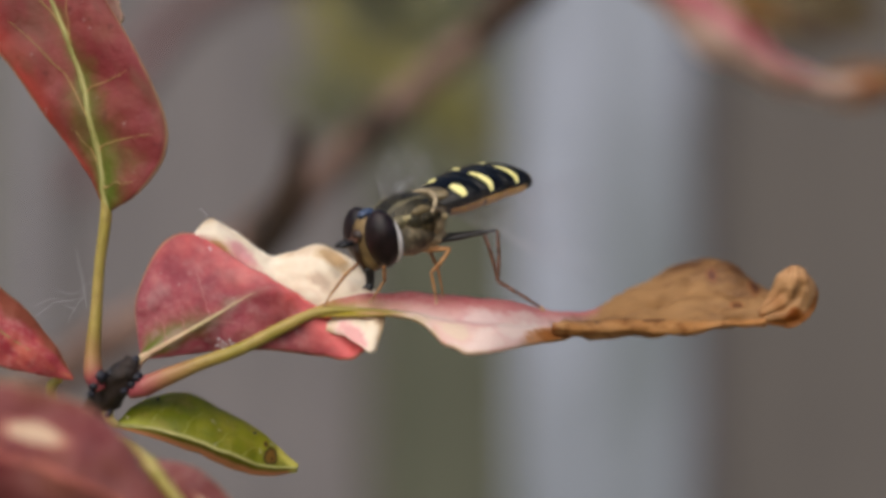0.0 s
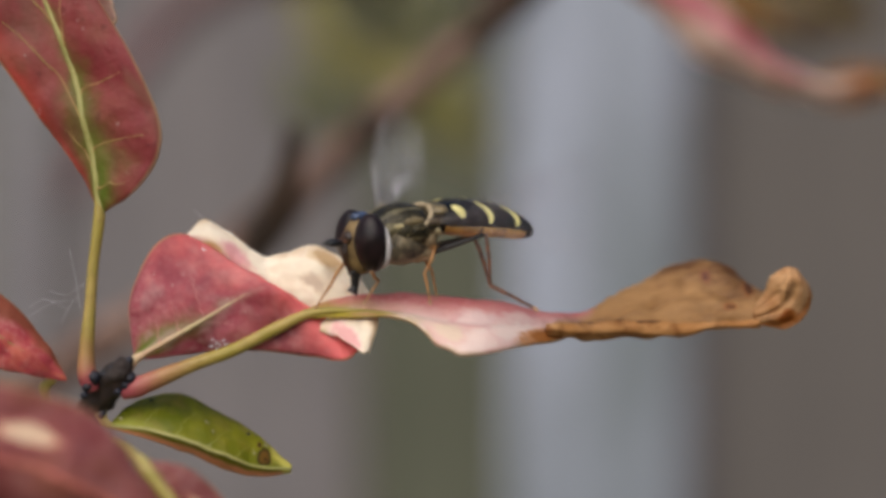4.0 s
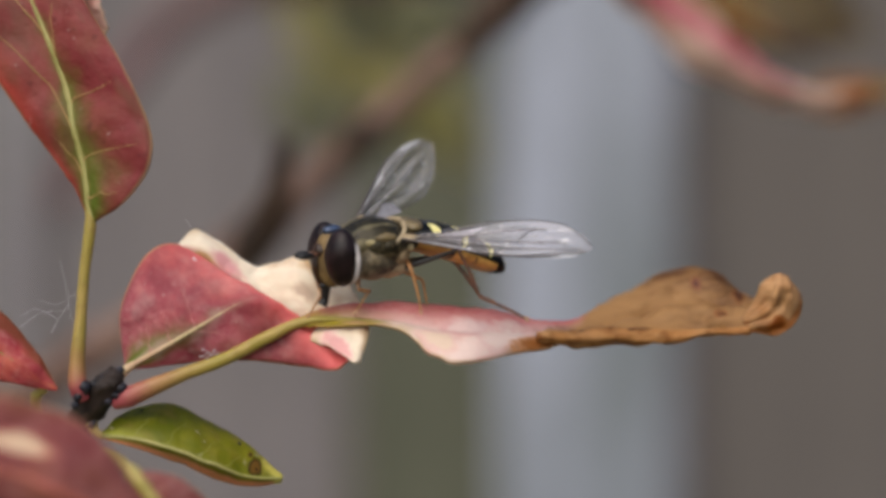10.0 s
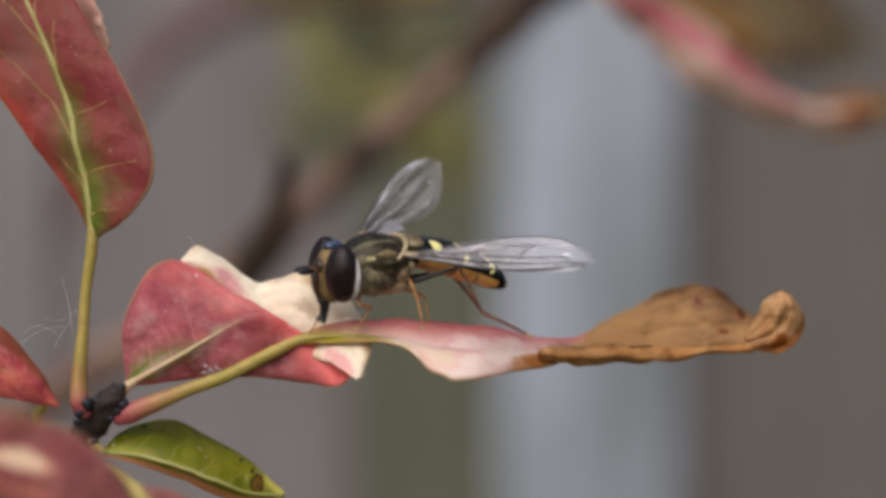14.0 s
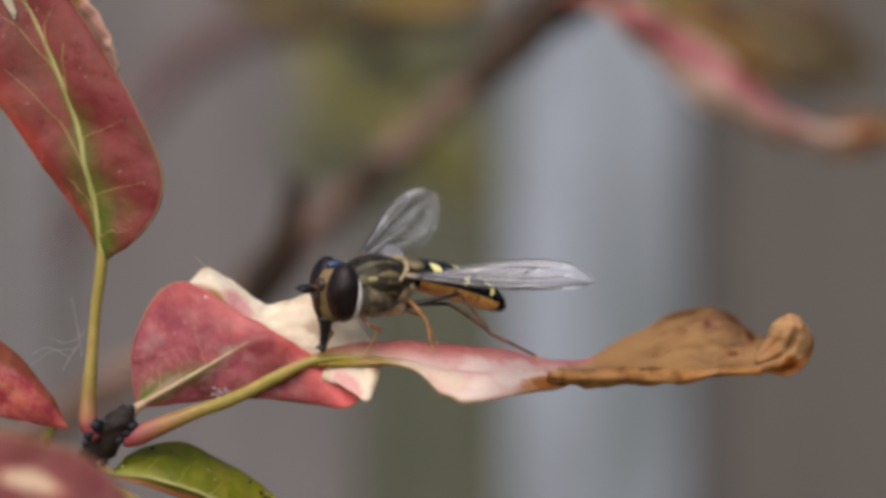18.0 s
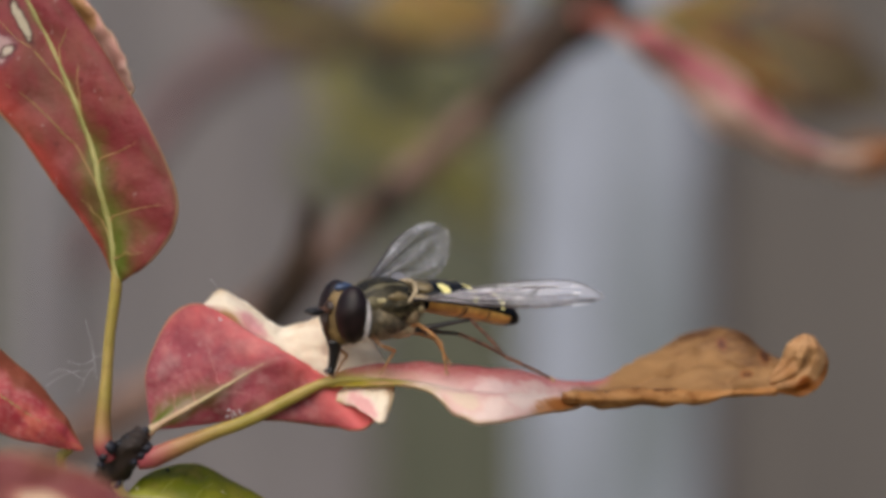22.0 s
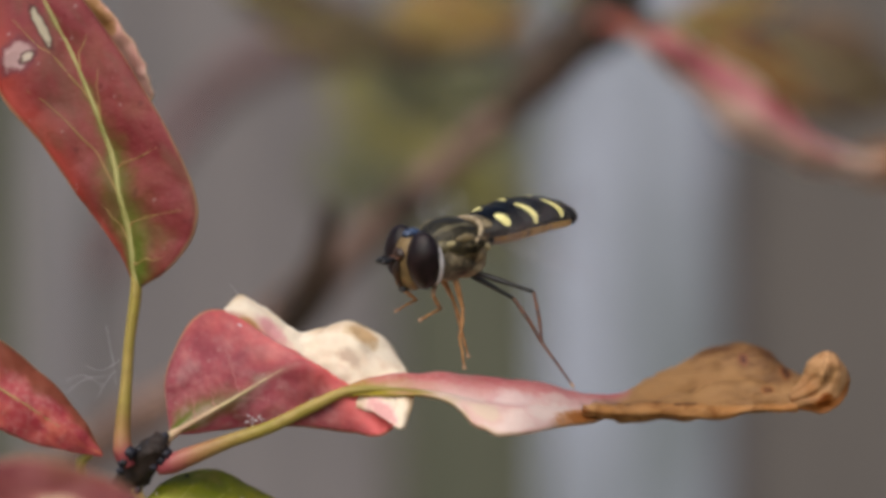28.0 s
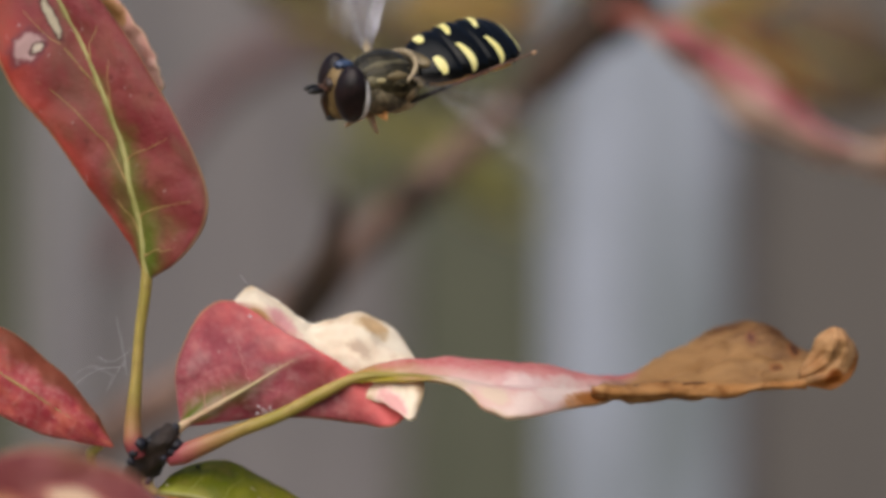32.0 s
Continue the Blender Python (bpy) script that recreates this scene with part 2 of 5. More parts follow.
BROWN = (srgb(172, 130, 84), srgb(94, 58, 32))
M_leaf_dry = leaf_material("dry_leaf", srgb(204, 84, 92), srgb(222, 130, 130), srgb(168, 150, 34), BROWN, ((3.2, -0.1, -1.5),), (0.25, 1.35), under=(0.75, srgb(244, 220, 210)), stain=0.9, base_low=True, blend=1.0, ragged_edge=0.3, streak=(srgb(222, 150, 142), 9, 1.5, 0.6),
                           blots=((0.36, 0.05, 0.05, 0.3, srgb(240, 212, 206), srgb(232, 186, 182)), (0.31, -0.6, 0.05, 0.3, srgb(240, 216, 194), srgb(240, 206, 194)), (0.425, -0.3, 0.03, 0.5, srgb(244, 222, 212), srgb(238, 204, 196)), (0.47, -0.7, 0.03, 0.4, srgb(176, 112, 58), srgb(206, 150, 104)), (0.74, 0.32, 0.011, 0.1, srgb(104, 62, 48), srgb(150, 98, 64)), (0.86, 0.5, 0.025, 0.3, srgb(84, 48, 24), srgb(136, 86, 46)), (0.8, -0.5, 0.02, 0.12, srgb(112, 68, 34), srgb(156, 100, 54))))
M_rolled = leaf_material("rolled_dry_edge", srgb(174, 120, 66), srgb(192, 148, 98), srgb(140, 84, 38), (srgb(104, 60, 26), srgb(74, 42, 18)), ((0.0, 0.9, -0.6),), (0.1, 0.2), bloom=0.05, fleck=0.3, stain=0.6, ragged_edge=2.4, thin=0.15, streak=(srgb(126, 74, 30), 14, 1.0, 0.75))
M_tip = leaf_material("curled_dry_tip", srgb(206, 160, 112), srgb(186, 134, 84), srgb(150, 90, 40), (srgb(150, 94, 46), srgb(110, 66, 34)), ((-0.6, -1.0, -0.35),), (0.1, 0.2), bloom=0.16, thin=0.2, ragged_edge=1.2, streak=(srgb(116, 72, 50), 1.2, 5, 0.85),
                      blots=((0.35, -0.62, 0.09, 0.22, srgb(128, 66, 18), srgb(150, 88, 36)),))
M_leaf_side = leaf_material("small_red_leaf", srgb(160, 46, 60), srgb(184, 80, 84), srgb(190, 110, 60), (srgb(138, 72, 52), srgb(110, 66, 46)), ((0.25, 1.1, -0.68),), (0.1, 0.2), soft=0.22, bloom=0.25, streak=(srgb(206, 112, 84), 4, 1.5, 0.5), spots=0.15)
M_leaf_near = leaf_material("dull_red_leaf", srgb(122, 52, 56), srgb(144, 76, 75), srgb(150, 96, 70), CREAM, (), (0.1, 0.2), bloom=0.2, streak=(srgb(150, 92, 74), 4, 1.6, 0.6), blots=((0.52, 0.42, 0.1, 0.13, srgb(226, 198, 168), srgb(198, 130, 112)), (0.72, 0.1, 0.1, 0.2, srgb(196, 140, 104), srgb(176, 100, 84))))
M_cream = leaf_material("cream_dried_edge", srgb(252, 238, 216), srgb(244, 224, 196), srgb(222, 140, 140), (srgb(226, 200, 162), srgb(170, 130, 98)), ((0.1, 0.4, -0.42), (0.0, -0.7, -0.62)), (0.3, 0.5), base_low=True, bloom=0.0, fleck=0.1, thin=0.12, ragged_edge=1.2, stain=0.6, soft=0.16, streak=(srgb(230, 202, 178), 10, 2.4, 0.4),
                        blots=((0.27, -0.25, 0.07, 0.6, srgb(226, 164, 164), srgb(234, 192, 180)), (0.14, -0.62, 0.05, 0.3, srgb(206, 166, 122), srgb(222, 190, 150)), (0.6, 0.66, 0.05, 0.26, srgb(214, 178, 134), srgb(232, 206, 170)), (0.58, -0.1, 0.05, 0.22, srgb(216, 192, 170), srgb(234, 214, 190)), (0.87, -0.7, 0.1, 0.4, srgb(236, 176, 172), srgb(246, 214, 200))))
M_leaf_pale = leaf_material("pale_pink_leaf", srgb(232, 176, 164), srgb(240, 206, 190), srgb(190, 120, 80), TAN, ((1.5, 0, -1.2),), (0.1, 0.2), blots=((0.12, 0.4, 0.13, 0.5, srgb(178, 132, 84), srgb(206, 160, 116)),))
M_leaf_far = leaf_material("pink_leaf", srgb(190, 80, 98), srgb(206, 118, 130), srgb(180, 110, 80), (srgb(228, 200, 184), srgb(200, 150, 124)), ((0.4, -1.1, -0.4), (0.0, 1.2, -0.95), (3.2, 0, -2.6)), (0.12, 0.5), stain=0.5, thin=0.4, blots=((0.97, 0.0, 0.06, 0.9, srgb(178, 116, 76), srgb(196, 146, 108)),))
M_leaf_rust = leaf_material("rust_leaf", srgb(120, 78, 40), srgb(136, 92, 52), srgb(120, 84, 36), TAN, (), (0.1, 0.2), bloom=0.1)
M_leaf_brown = leaf_material("brown_leaf", srgb(90, 76, 60), srgb(108, 86, 64), srgb(120, 84, 36), TAN, (), (0.1, 0.2), bloom=0.1)
M_leaf_olive = leaf_material("olive_leaf", srgb(112, 111, 52), srgb(124, 118, 64), srgb(106, 106, 40), TAN, (), (0.1, 0.2), bloom=0.1)
M_leaf_yellow = leaf_material("yellow_leaf", srgb(172, 168, 110), srgb(184, 178, 126), srgb(140, 136, 60), TAN, (), (0.1, 0.2), bloom=0.1)
M_leaf_dark = leaf_material("dark_green_leaf", srgb(92, 95, 74), srgb(104, 104, 80), srgb(80, 84, 40), TAN, (), (0.1, 0.2), bloom=0.06)
M_leaf_amber = leaf_material("amber_leaf", srgb(154, 130, 70), srgb(160, 118, 72), srgb(140, 120, 50), TAN, (), (0.1, 0.2), bloom=0.15)
M_midrib = plain("pale_green_midrib", srgb(138, 138, 70), srgb(166, 158, 96), 900, 0.5, 0.2)
M_midrib_pink = plain("pale_pink_midrib", srgb(198, 160, 134), srgb(194, 178, 130), 500, 0.45, 0.2)
M_vein = plain("leaf_vein", srgb(154, 132, 70), srgb(160, 116, 74), 900, 0.5, 0.2)
M_vein_pink = plain("pink_vein", srgb(196, 118, 122), srgb(190, 136, 122), 900, 0.5, 0.2)
M_vein_green = plain("yellow_green_vein", srgb(136, 138, 52), srgb(150, 148, 66), 900, 0.5, 0.2)
M_stalk = plain("yellow_green_stalk", srgb(160, 148, 70), srgb(186, 166, 96), 600, 0.4, 0.25)
M_stalk_long = stalk_material("red_to_yellow_stalk", srgb(160, 76, 84), srgb(150, 136, 58), srgb(170, 146, 80), 0.36)
M_stalk_red = plain("red_stalk_foot", srgb(186, 90, 84), srgb(200, 120, 96), 800, 0.4, 0.25)
M_twig = plain("dark_bark", srgb(25, 18, 16), srgb(56, 41, 35), 900, 0.7, 1.0)
M_bud = plain("blue_black_bud", srgb(14, 13, 19), srgb(36, 36, 50), 1800, 0.45, 0.5)
M_bark = plain("brown_bark", srgb(97, 75, 65), srgb(134, 106, 93), 120, 0.75, 0.8)
M_bark_dark = plain("dark_stub_bark", srgb(40, 30, 22), srgb(76, 55, 39), 150, 0.75, 0.8)
M_shoot = plain("red_brown_shoot", srgb(94, 72, 71), srgb(116, 88, 86), 120, 0.7, 0.5)
M_silk = plain("spider_silk", srgb(200, 200, 205), srgb(225, 225, 230), 900, 0.3, 0.0)
M_board = plain("weathered_board", srgb(102, 98, 99), srgb(125, 119, 119), 9, 0.8, 0.06, stretch=(4, 4, 0.5))
M_board_brown = plain("brown_board", srgb(86, 81, 78), srgb(98, 92, 88), 9, 0.8, 0.06, stretch=(4, 4, 0.5))
M_board_green = plain("algae_green_board", srgb(70, 73, 58), srgb(90, 91, 75), 9, 0.8, 0.06, stretch=(4, 4, 0.5))
M_batten = plain("pale_batten", srgb(126, 121, 125), srgb(142, 138, 141), 9, 0.8, 0.06, stretch=(4, 4, 0.5))
M_post = plain("pale_painted_post", srgb(110, 117, 121), srgb(162, 168, 184), 9, 0.5, 0.03, stretch=(3.4, 3.4, 0.7))
M_speck = plain("white_dust_speck", srgb(214, 210, 216), srgb(240, 236, 240), 900, 0.7, 0.3)
M_gall = plain("black_gall", srgb(16, 12, 12), srgb(40, 30, 28), 1600, 0.6, 0.5)
M_soil = plain("soil_and_litter", srgb(84, 74, 58), srgb(112, 104, 76), 6, 0.9, 1.0)


# ---- building ----
ORIGIN = {}


def thing(name, at=(0, 0, 0), label="", category="", group="", kind="", ground=False):
    """An Empty at a place given in millimetres about CENTRE."""
    ob = new(name)
    ob.empty_display_size = 0.005
    ORIGIN[ob] = Vector(at)
    ob.location = CENTRE + Vector(at) * MM
    return tagged(ob, label, category, group, kind)


def part(name, bm, material, parent, label="", at=None, smooth=True, kind=""):
    """One mesh under a thing or a part; bm is in millimetres about CENTRE, at is its own origin."""
    origin = Vector(at) if at is not None else ORIGIN[parent].copy()
    mesh = bpy.data.meshes.new(name)
    bmesh.ops.recalc_face_normals(bm, faces=bm.faces)
    for v in bm.verts:
        v.co = (v.co - origin) * MM
    bm.to_mesh(mesh)
    bm.free()
    mesh.materials.append(material)
    if smooth:
        mesh.polygons.foreach_set("use_smooth", [True] * len(mesh.polygons))
    ob = new(name, mesh)
    ob.parent = parent
    ob.location = (origin - ORIGIN[parent]) * MM
    ORIGIN[ob] = origin
    return tagged(ob, label, kind=kind)


def curve(points, count):
    """A smooth line through points, evenly stepped from knot to knot."""
    p = [Vector(q) for q in points]
    p = [p[0] * 2 - p[1]] + p + [p[-1] * 2 - p[-2]]
    out = []
    for i in range(count + 1):
        s = i / count * (len(p) - 3)
        k = min(int(s), len(p) - 4)
        f = s - k
        a, b, c, d = p[k:k + 4]
        out.append(0.5 * (2 * b + (c - a) * f + (2 * a - 5 * b + 4 * c - d) * f * f + (3 * b - a - 3 * c + d) * f ** 3))
    return out


def tube(points, radii, count=24, sides=10, bm=None, rough=0.0, cap=True):
    """A round stalk along a smooth line, with radii spread along it; rough makes bark."""
    bm = bm or bmesh.new()
    line = curve(points, count)
    rings = []
    up = Vector((0.31, 0.52, 0.79))
    for i, p in enumerate(line):
        along = (line[min(i + 1, count)] - line[max(i - 1, 0)]).normalized()
        side = along.cross(up).normalized()
        top = side.cross(along)
        s = i / count * (len(radii) - 1)
        k = min(int(s), len(radii) - 2)
        r = radii[k] + (radii[k + 1] - radii[k]) * (s - k)
        ring = []
        for j in range(sides):
            a = 2 * math.pi * j / sides
            way = side * math.cos(a) + top * math.sin(a)
            q = r * (1 + rough * noise.noise(p / max(r, 0.05) * 0.8 + way * 1.5))
            ring.append(bm.verts.new(p + way * q))
        rings.append(ring)
    uv = bm.loops.layers.uv.verify()
    for k, (a, b) in enumerate(zip(rings, rings[1:])):
        for j in range(sides):
            f = bm.faces.new((a[j], a[(j + 1) % sides], b[(j + 1) % sides], b[j]))
            for loop, u in zip(f.loops, (k, k, k + 1, k + 1)):
                loop[uv].uv = (u / count, j / sides)
    if cap:
        bm.faces.new(rings[0][::-1])
        bm.faces.new(rings[-1])
    return bm


def egg(centre, size, bm=None, seg=16, rings=12, shape=None):
    """A rounded body; shape(n) may move the points of the unit ball."""
    bm = bm or bmesh.new()
    made = bmesh.ops.create_uvsphere(bm, u_segments=seg, v_segments=rings, radius=1)["verts"]
    for v in made:
        n = v.co.copy()
        if shape:
            n = shape(n)
        v.co = Vector(centre) + Vector((n.x * size[0], n.y * size[1], n.z * size[2]))
    return bm


def box(lo, hi, bm=None, bevel=0.0):
    bm = bm or bmesh.new()
    made = bmesh.ops.create_cube(bm, size=1)["verts"]
    for v in made:
        v.co = Vector([lo[i] + (v.co[i] + 0.5) * (hi[i] - lo[i]) for i in range(3)])
    if bevel:
        bmesh.ops.bevel(bm, geom=bm.edges[:], offset=bevel, segments=2, affect="EDGES")
    return bm


def leaf(parent, name, material, upper, mid, lower, label="", bow=0.3, thick=0.14, pucker=0.12, veins=(), rib=(0.2, 0.05), rib_material=None,
         rib_end=1.0, sink=0.04, vein_material=None, vein_r=0.05, at=None, long=64, across=24, face=-1, wavy=0.0, crinkle=None, pleat=None):
    """A leaf blade stretched from its midrib to two margins, with its midrib and side veins as parts."""
    lines = [curve(c, long) for c in (lower, mid, upper)]
    bm = bmesh.new()
    uv = bm.loops.layers.uv.new()
    seed = Vector((len(name) * 3.1, mid[0][0], mid[0][2]))

    def spot(i, v):
        a, b, c = lines[0][i], lines[1][i], lines[2][i]
        edge = c if v > 0 else a
        p = b.lerp(edge, abs(v))
        along = (lines[1][min(i + 1, long)] - lines[1][max(i - 1, 0)]).normalized()
        out = (edge - b)
        normal = along.cross(c - a)
        normal = normal.normalized() if normal.length > 1e-6 else Vector((0, -1, 0))
        if normal.y * face < 0:
            normal = -normal
        half = out.length
        w = abs(v)
        p = p + normal * (bow * half * 0.5 * (w - w * w) * 2)
        p = p + normal * pucker * noise.noise(p * 0.55 + seed) * min(1, half)
        p = p + normal * 0.35 * pucker * noise.noise(p * 1.9 + seed) * min(1, half)
        if crinkle and i / long > crinkle[0]:
            grow = min(1, (i / long - crinkle[0]) * 6)
            q = Vector((p.x * 0.22 + p.z * 0.2, 0, p.z * 0.75 - p.x * 0.08))
            p = p + normal * crinkle[1] * grow * (noise.noise(q + seed) + 0.6 * noise.noise(q * 2.3 + seed)) * (1 - 0.4 * w)
            p = p - normal * crinkle[1] * grow * 0.55 * (abs(noise.noise(q * 2.1 + seed * 2)) - 0.2) - normal * crinkle[1] * grow * 0.3 * abs(noise.noise(q * 4.7 + seed))
        if pleat:
            p = p + normal * pleat[0] * math.sin(v * pleat[1] * math.pi + 2 * i / long) * math.sin(math.pi * min(1, 0.12 + i / long)) * (0.4 + 0.6 * min(1, half))
        if wavy:
            p = p + along.cross(normal) * wavy * w * w * noise.noise(Vector((i * 0.16, v * 2, 3))) + normal * wavy * w * w * noise.noise(Vector((i * 0.22, v, 9)))
        return p, normal

    grid = [[bm.verts.new(spot(i, -1 + 2 * j / across)[0]) for j in range(across + 1)] for i in range(long + 1)]
    for i in range(long):
        for j in range(across):
            f = bm.faces.new((grid[i][j], grid[i + 1][j], grid[i + 1][j + 1], grid[i][j + 1]))
            for loop, (a, b) in zip(f.loops, ((i, j), (i + 1, j), (i + 1, j + 1), (i, j + 1))):
                loop[uv].uv = (a / long, b / across)
    blade = part(name, bm, material, parent, label, at)
    solid = blade.modifiers.new("thickness", "SOLIDIFY")
    solid.thickness, solid.offset = thick * MM, 0
    if rib_material:
        last = int(long * rib_end)
        pts = [spot(i, 0)[0] + spot(i, 0)[1] * (thick / 2 - sink) for i in range(0, last + 1, 2)]
        part("midrib", tube(pts, [rib[0], rib[0] * 0.7 + rib[1] * 0.3, rib[1]], 40, 8), rib_material, blade, at=ORIGIN[blade])
        for u0, u1, v1, lean in veins:
            pts = []
            for q in range(9):
                f = q / 8
                p, nrm = spot(min(long, round((u0 + (u1 - u0) * f ** lean) * long)), v1 * f)
                pts.append(p + nrm * (thick * 0.5 + vein_r * 0.1))
            part("vein", tube(pts, [vein_r, vein_r * 0.75, vein_r * 0.3], 20, 6), vein_material or M_vein, blade, at=ORIGIN[blade])
    return blade


# ---- ground and fence ----
ground_bm = bmesh.new()
bmesh.ops.create_grid(ground_bm, x_segments=90, y_segments=90, size=60)
for gv in ground_bm.verts:
    d = gv.co.length
    gv.co.z = 0.02 * noise.noise(gv.co * 1.3) if 0.01 < d < 40 else 0.0
ground_mesh = bpy.data.meshes.new("ground")
ground_bm.to_mesh(ground_mesh)
ground_bm.free()
ground_mesh.materials.append(M_soil)
tagged(new("ground", ground_mesh), "bare garden soil with leaf litter", "ground", kind="structure")

fence = thing("fence", (0, 900, -1200), "weathered grey wooden board fence behind the shrub", "fence")
FENCE_Y = 900


def fence_board(x0, x1, y, material, label="", top=620):
    part("board", box((x0, y, -1190), (x1, y + 20, top), bevel=2), material, fence, label, smooth=False)


# boards 145 mm wide with narrow gaps, a green batten and two pale posts
fence_board(-147, -34, FENCE_Y, M_board)
fence_board(-167, -150, FENCE_Y - 8, M_batten, "narrow pale grey batten")
fence_board(-232, -170, FENCE_Y, M_board_green, "narrow board green with algae")
for k in range(11):
    fence_board(-236 - 151 * (k + 1), -236 - 151 * k - 6, FENCE_Y, M_board)
fence_board(-31, 24, FENCE_Y - 6, M_board_green, "narrow board green with algae")
fence_board(27, 93, FENCE_Y + 4, M_board)
for k in range(12):
    fence_board(94 + 151 * k, 94 + 151 * k + 145, FENCE_Y, M_board_brown)
for rail_z in (-950, 380):
    part("rail", box((-1850, FENCE_Y + 21, rail_z), (1910, FENCE_Y + 66, rail_z + 70), bevel=3), M_board_brown, fence, smooth=False)


def pale_post(x, y, r, label):
    ob = thing("post", (x, y, -1200), label, "post", "pale posts before the fence")
    part("shaft", box((x - r, y - 5, -1200), (x + r, y + 5, 640), bevel=3), M_post, ob, smooth=False)
    part("cap", box((x - r * 1.1, y - 12, 640), (x + r * 1.1, y + 12, 662), bevel=4), M_post, ob, smooth=False)


pale_post(52.5, 893, 31.5, "pale blue-grey painted flat post before the fence")



# ---- shrub ----
shrub = thing("shrub", (-35.86, 40, -15.19)[:2] + (-1200,), "shrub with red and yellowing autumn leaves", "shrub")
part("trunk", tube([(-36, 40, -1200), (-42, 60, -800), (-60, 90, -300), (-62, 100, -90), (-38.16, 100, -14.42)], [11, 9, 6, 3, 2.2], 40, 12, rough=0.3), M_bark, shrub)
part("branch", tube([(-38.16, 100, -14.42), (-27.31, 100, -7.64), (-21.88, 100, -4.02), (-15.55, 100, 0.72), (-11.03, 100, 5.02), (-6.51, 100, 9.09), (-1.09, 100, 14.06), (3.44, 100, 18.13), (8.41, 100, 23.33), (12.70, 104, 30.42)],
                    [2.0, 1.7, 1.7, 1.9, 1.5, 1.35, 1.2, 1.2, 1.4, 1.2], 70, 12, rough=0.35), M_bark, shrub)
part("stub", tube([(-14.06, 74, -1.13), (-12.73, 72, 1.06), (-11.58, 70, 3.51), (-10.98, 69, 5.71), (-10.73, 68, 7.81)], [1.0, 1.5, 1.1, 0.8, 0.6], 24, 10, rough=0.3), M_bark_dark, shrub, "short dark side stub")
part("knot", egg((-6.20, 97, 9.05), (1.9, 1.6, 1.6), shape=lambda n: n * (1 + 0.3 * noise.noise(n * 2))), M_bark_dark, shrub)
part("knot", egg((-14.81, 97, 1.03), (2.0, 1.7, 1.8), shape=lambda n: n * (1 + 0.3 * noise.noise(n * 2.2))), M_bark_dark, shrub)
part("knot", egg((4.30, 98, 18.95), (2.1, 1.6, 1.7), shape=lambda n: n * (1 + 0.3 * noise.noise(n * 1.7))), M_bark_dark, shrub)
part("knot", egg((9.01, 98, 23.34), (2.8, 2.0, 2.4), shape=lambda n: n * (1 + 0.3 * noise.noise(n * 1.9))), M_bark_dark, shrub)
part("shoot", tube([(-51.23, 250, 6.54), (-48.82, 270, 17.25), (-46.54, 290, 26.35), (-40.99, 300, 34.88), (-32.42, 300, 39.86), (-21.6, 290, 40.93), (-7.6, 260, 38.41), (5.38, 200, 33.17)], [1.6, 2.0, 2.6, 3.0, 3.0, 2.8, 2.2, 1.2], 50, 10, rough=0.3), M_shoot, shrub)

part("scarred_bark", tube([(1.6, 97.5, 16.2), (4.6, 97, 19.2), (7.6, 97, 22.4), (10.4, 98, 26.4), (12.6, 101, 31)], [1.3, 1.9, 2.1, 2.3, 1.9], 30, 10, rough=0.35), M_bark_dark, shrub, "dark scarred stretch of the branch")

# the twig in focus
part("twig", tube([(-14.25, 0, -5.23), (-14.70, 0, -5.83), (-15.47, 1, -6.73), (-16.49, 3, -7.96), (-18.34, 8, -10.35), (-21.57, 16, -14.37), (-26.44, 26, -21.45), (-34, 40, -45), (-46, 60, -110), (-58, 85, -240)], [0.34, 0.6, 0.66, 0.62, 0.54, 0.7, 1.0, 1.5, 2.2, 3.0], 160, 20, rough=0.32), M_twig, shrub, "dark knobbly twig tip")
# buds: place, half width and half length; they lean with the twig
for place, wide, tall in (((-15.78, -0.25, -5.97), 0.27, 0.34), ((-15.3, -0.25, -5.85), 0.2, 0.26), ((-14.85, -0.25, -5.57), 0.2, 0.24), ((-14.5, -0.25, -5.37), 0.2, 0.2), ((-14.2, -0.25, -5.25), 0.2, 0.22), ((-14.15, -0.25, -6.02), 0.27, 0.26), ((-14.37, -0.25, -6.32), 0.2, 0.2), ((-16.05, -0.25, -6.4), 0.22, 0.2), ((-16.17, -0.25, -6.77), 0.16, 0.2), ((-14.7, -0.25, -6.62), 0.16, 0.16), ((-15.4, -0.25, -7.62), 0.2, 0.16)):
    tilt = Matrix.Rotation(radians(-38), 3, "Y")
    bud_bm = egg((0, 0, 0), (wide, wide, tall), seg=14, rings=10, shape=lambda n: n * (1 + 0.35 * noise.noise(n * 1.7 + Vector((3, 1, 2)))))
    for bv in bud_bm.verts:
        bv.co = Vector(place) + Vector((0, 0.05, 0)) + tilt @ bv.co
    part("bud", bud_bm, M_bud, shrub)

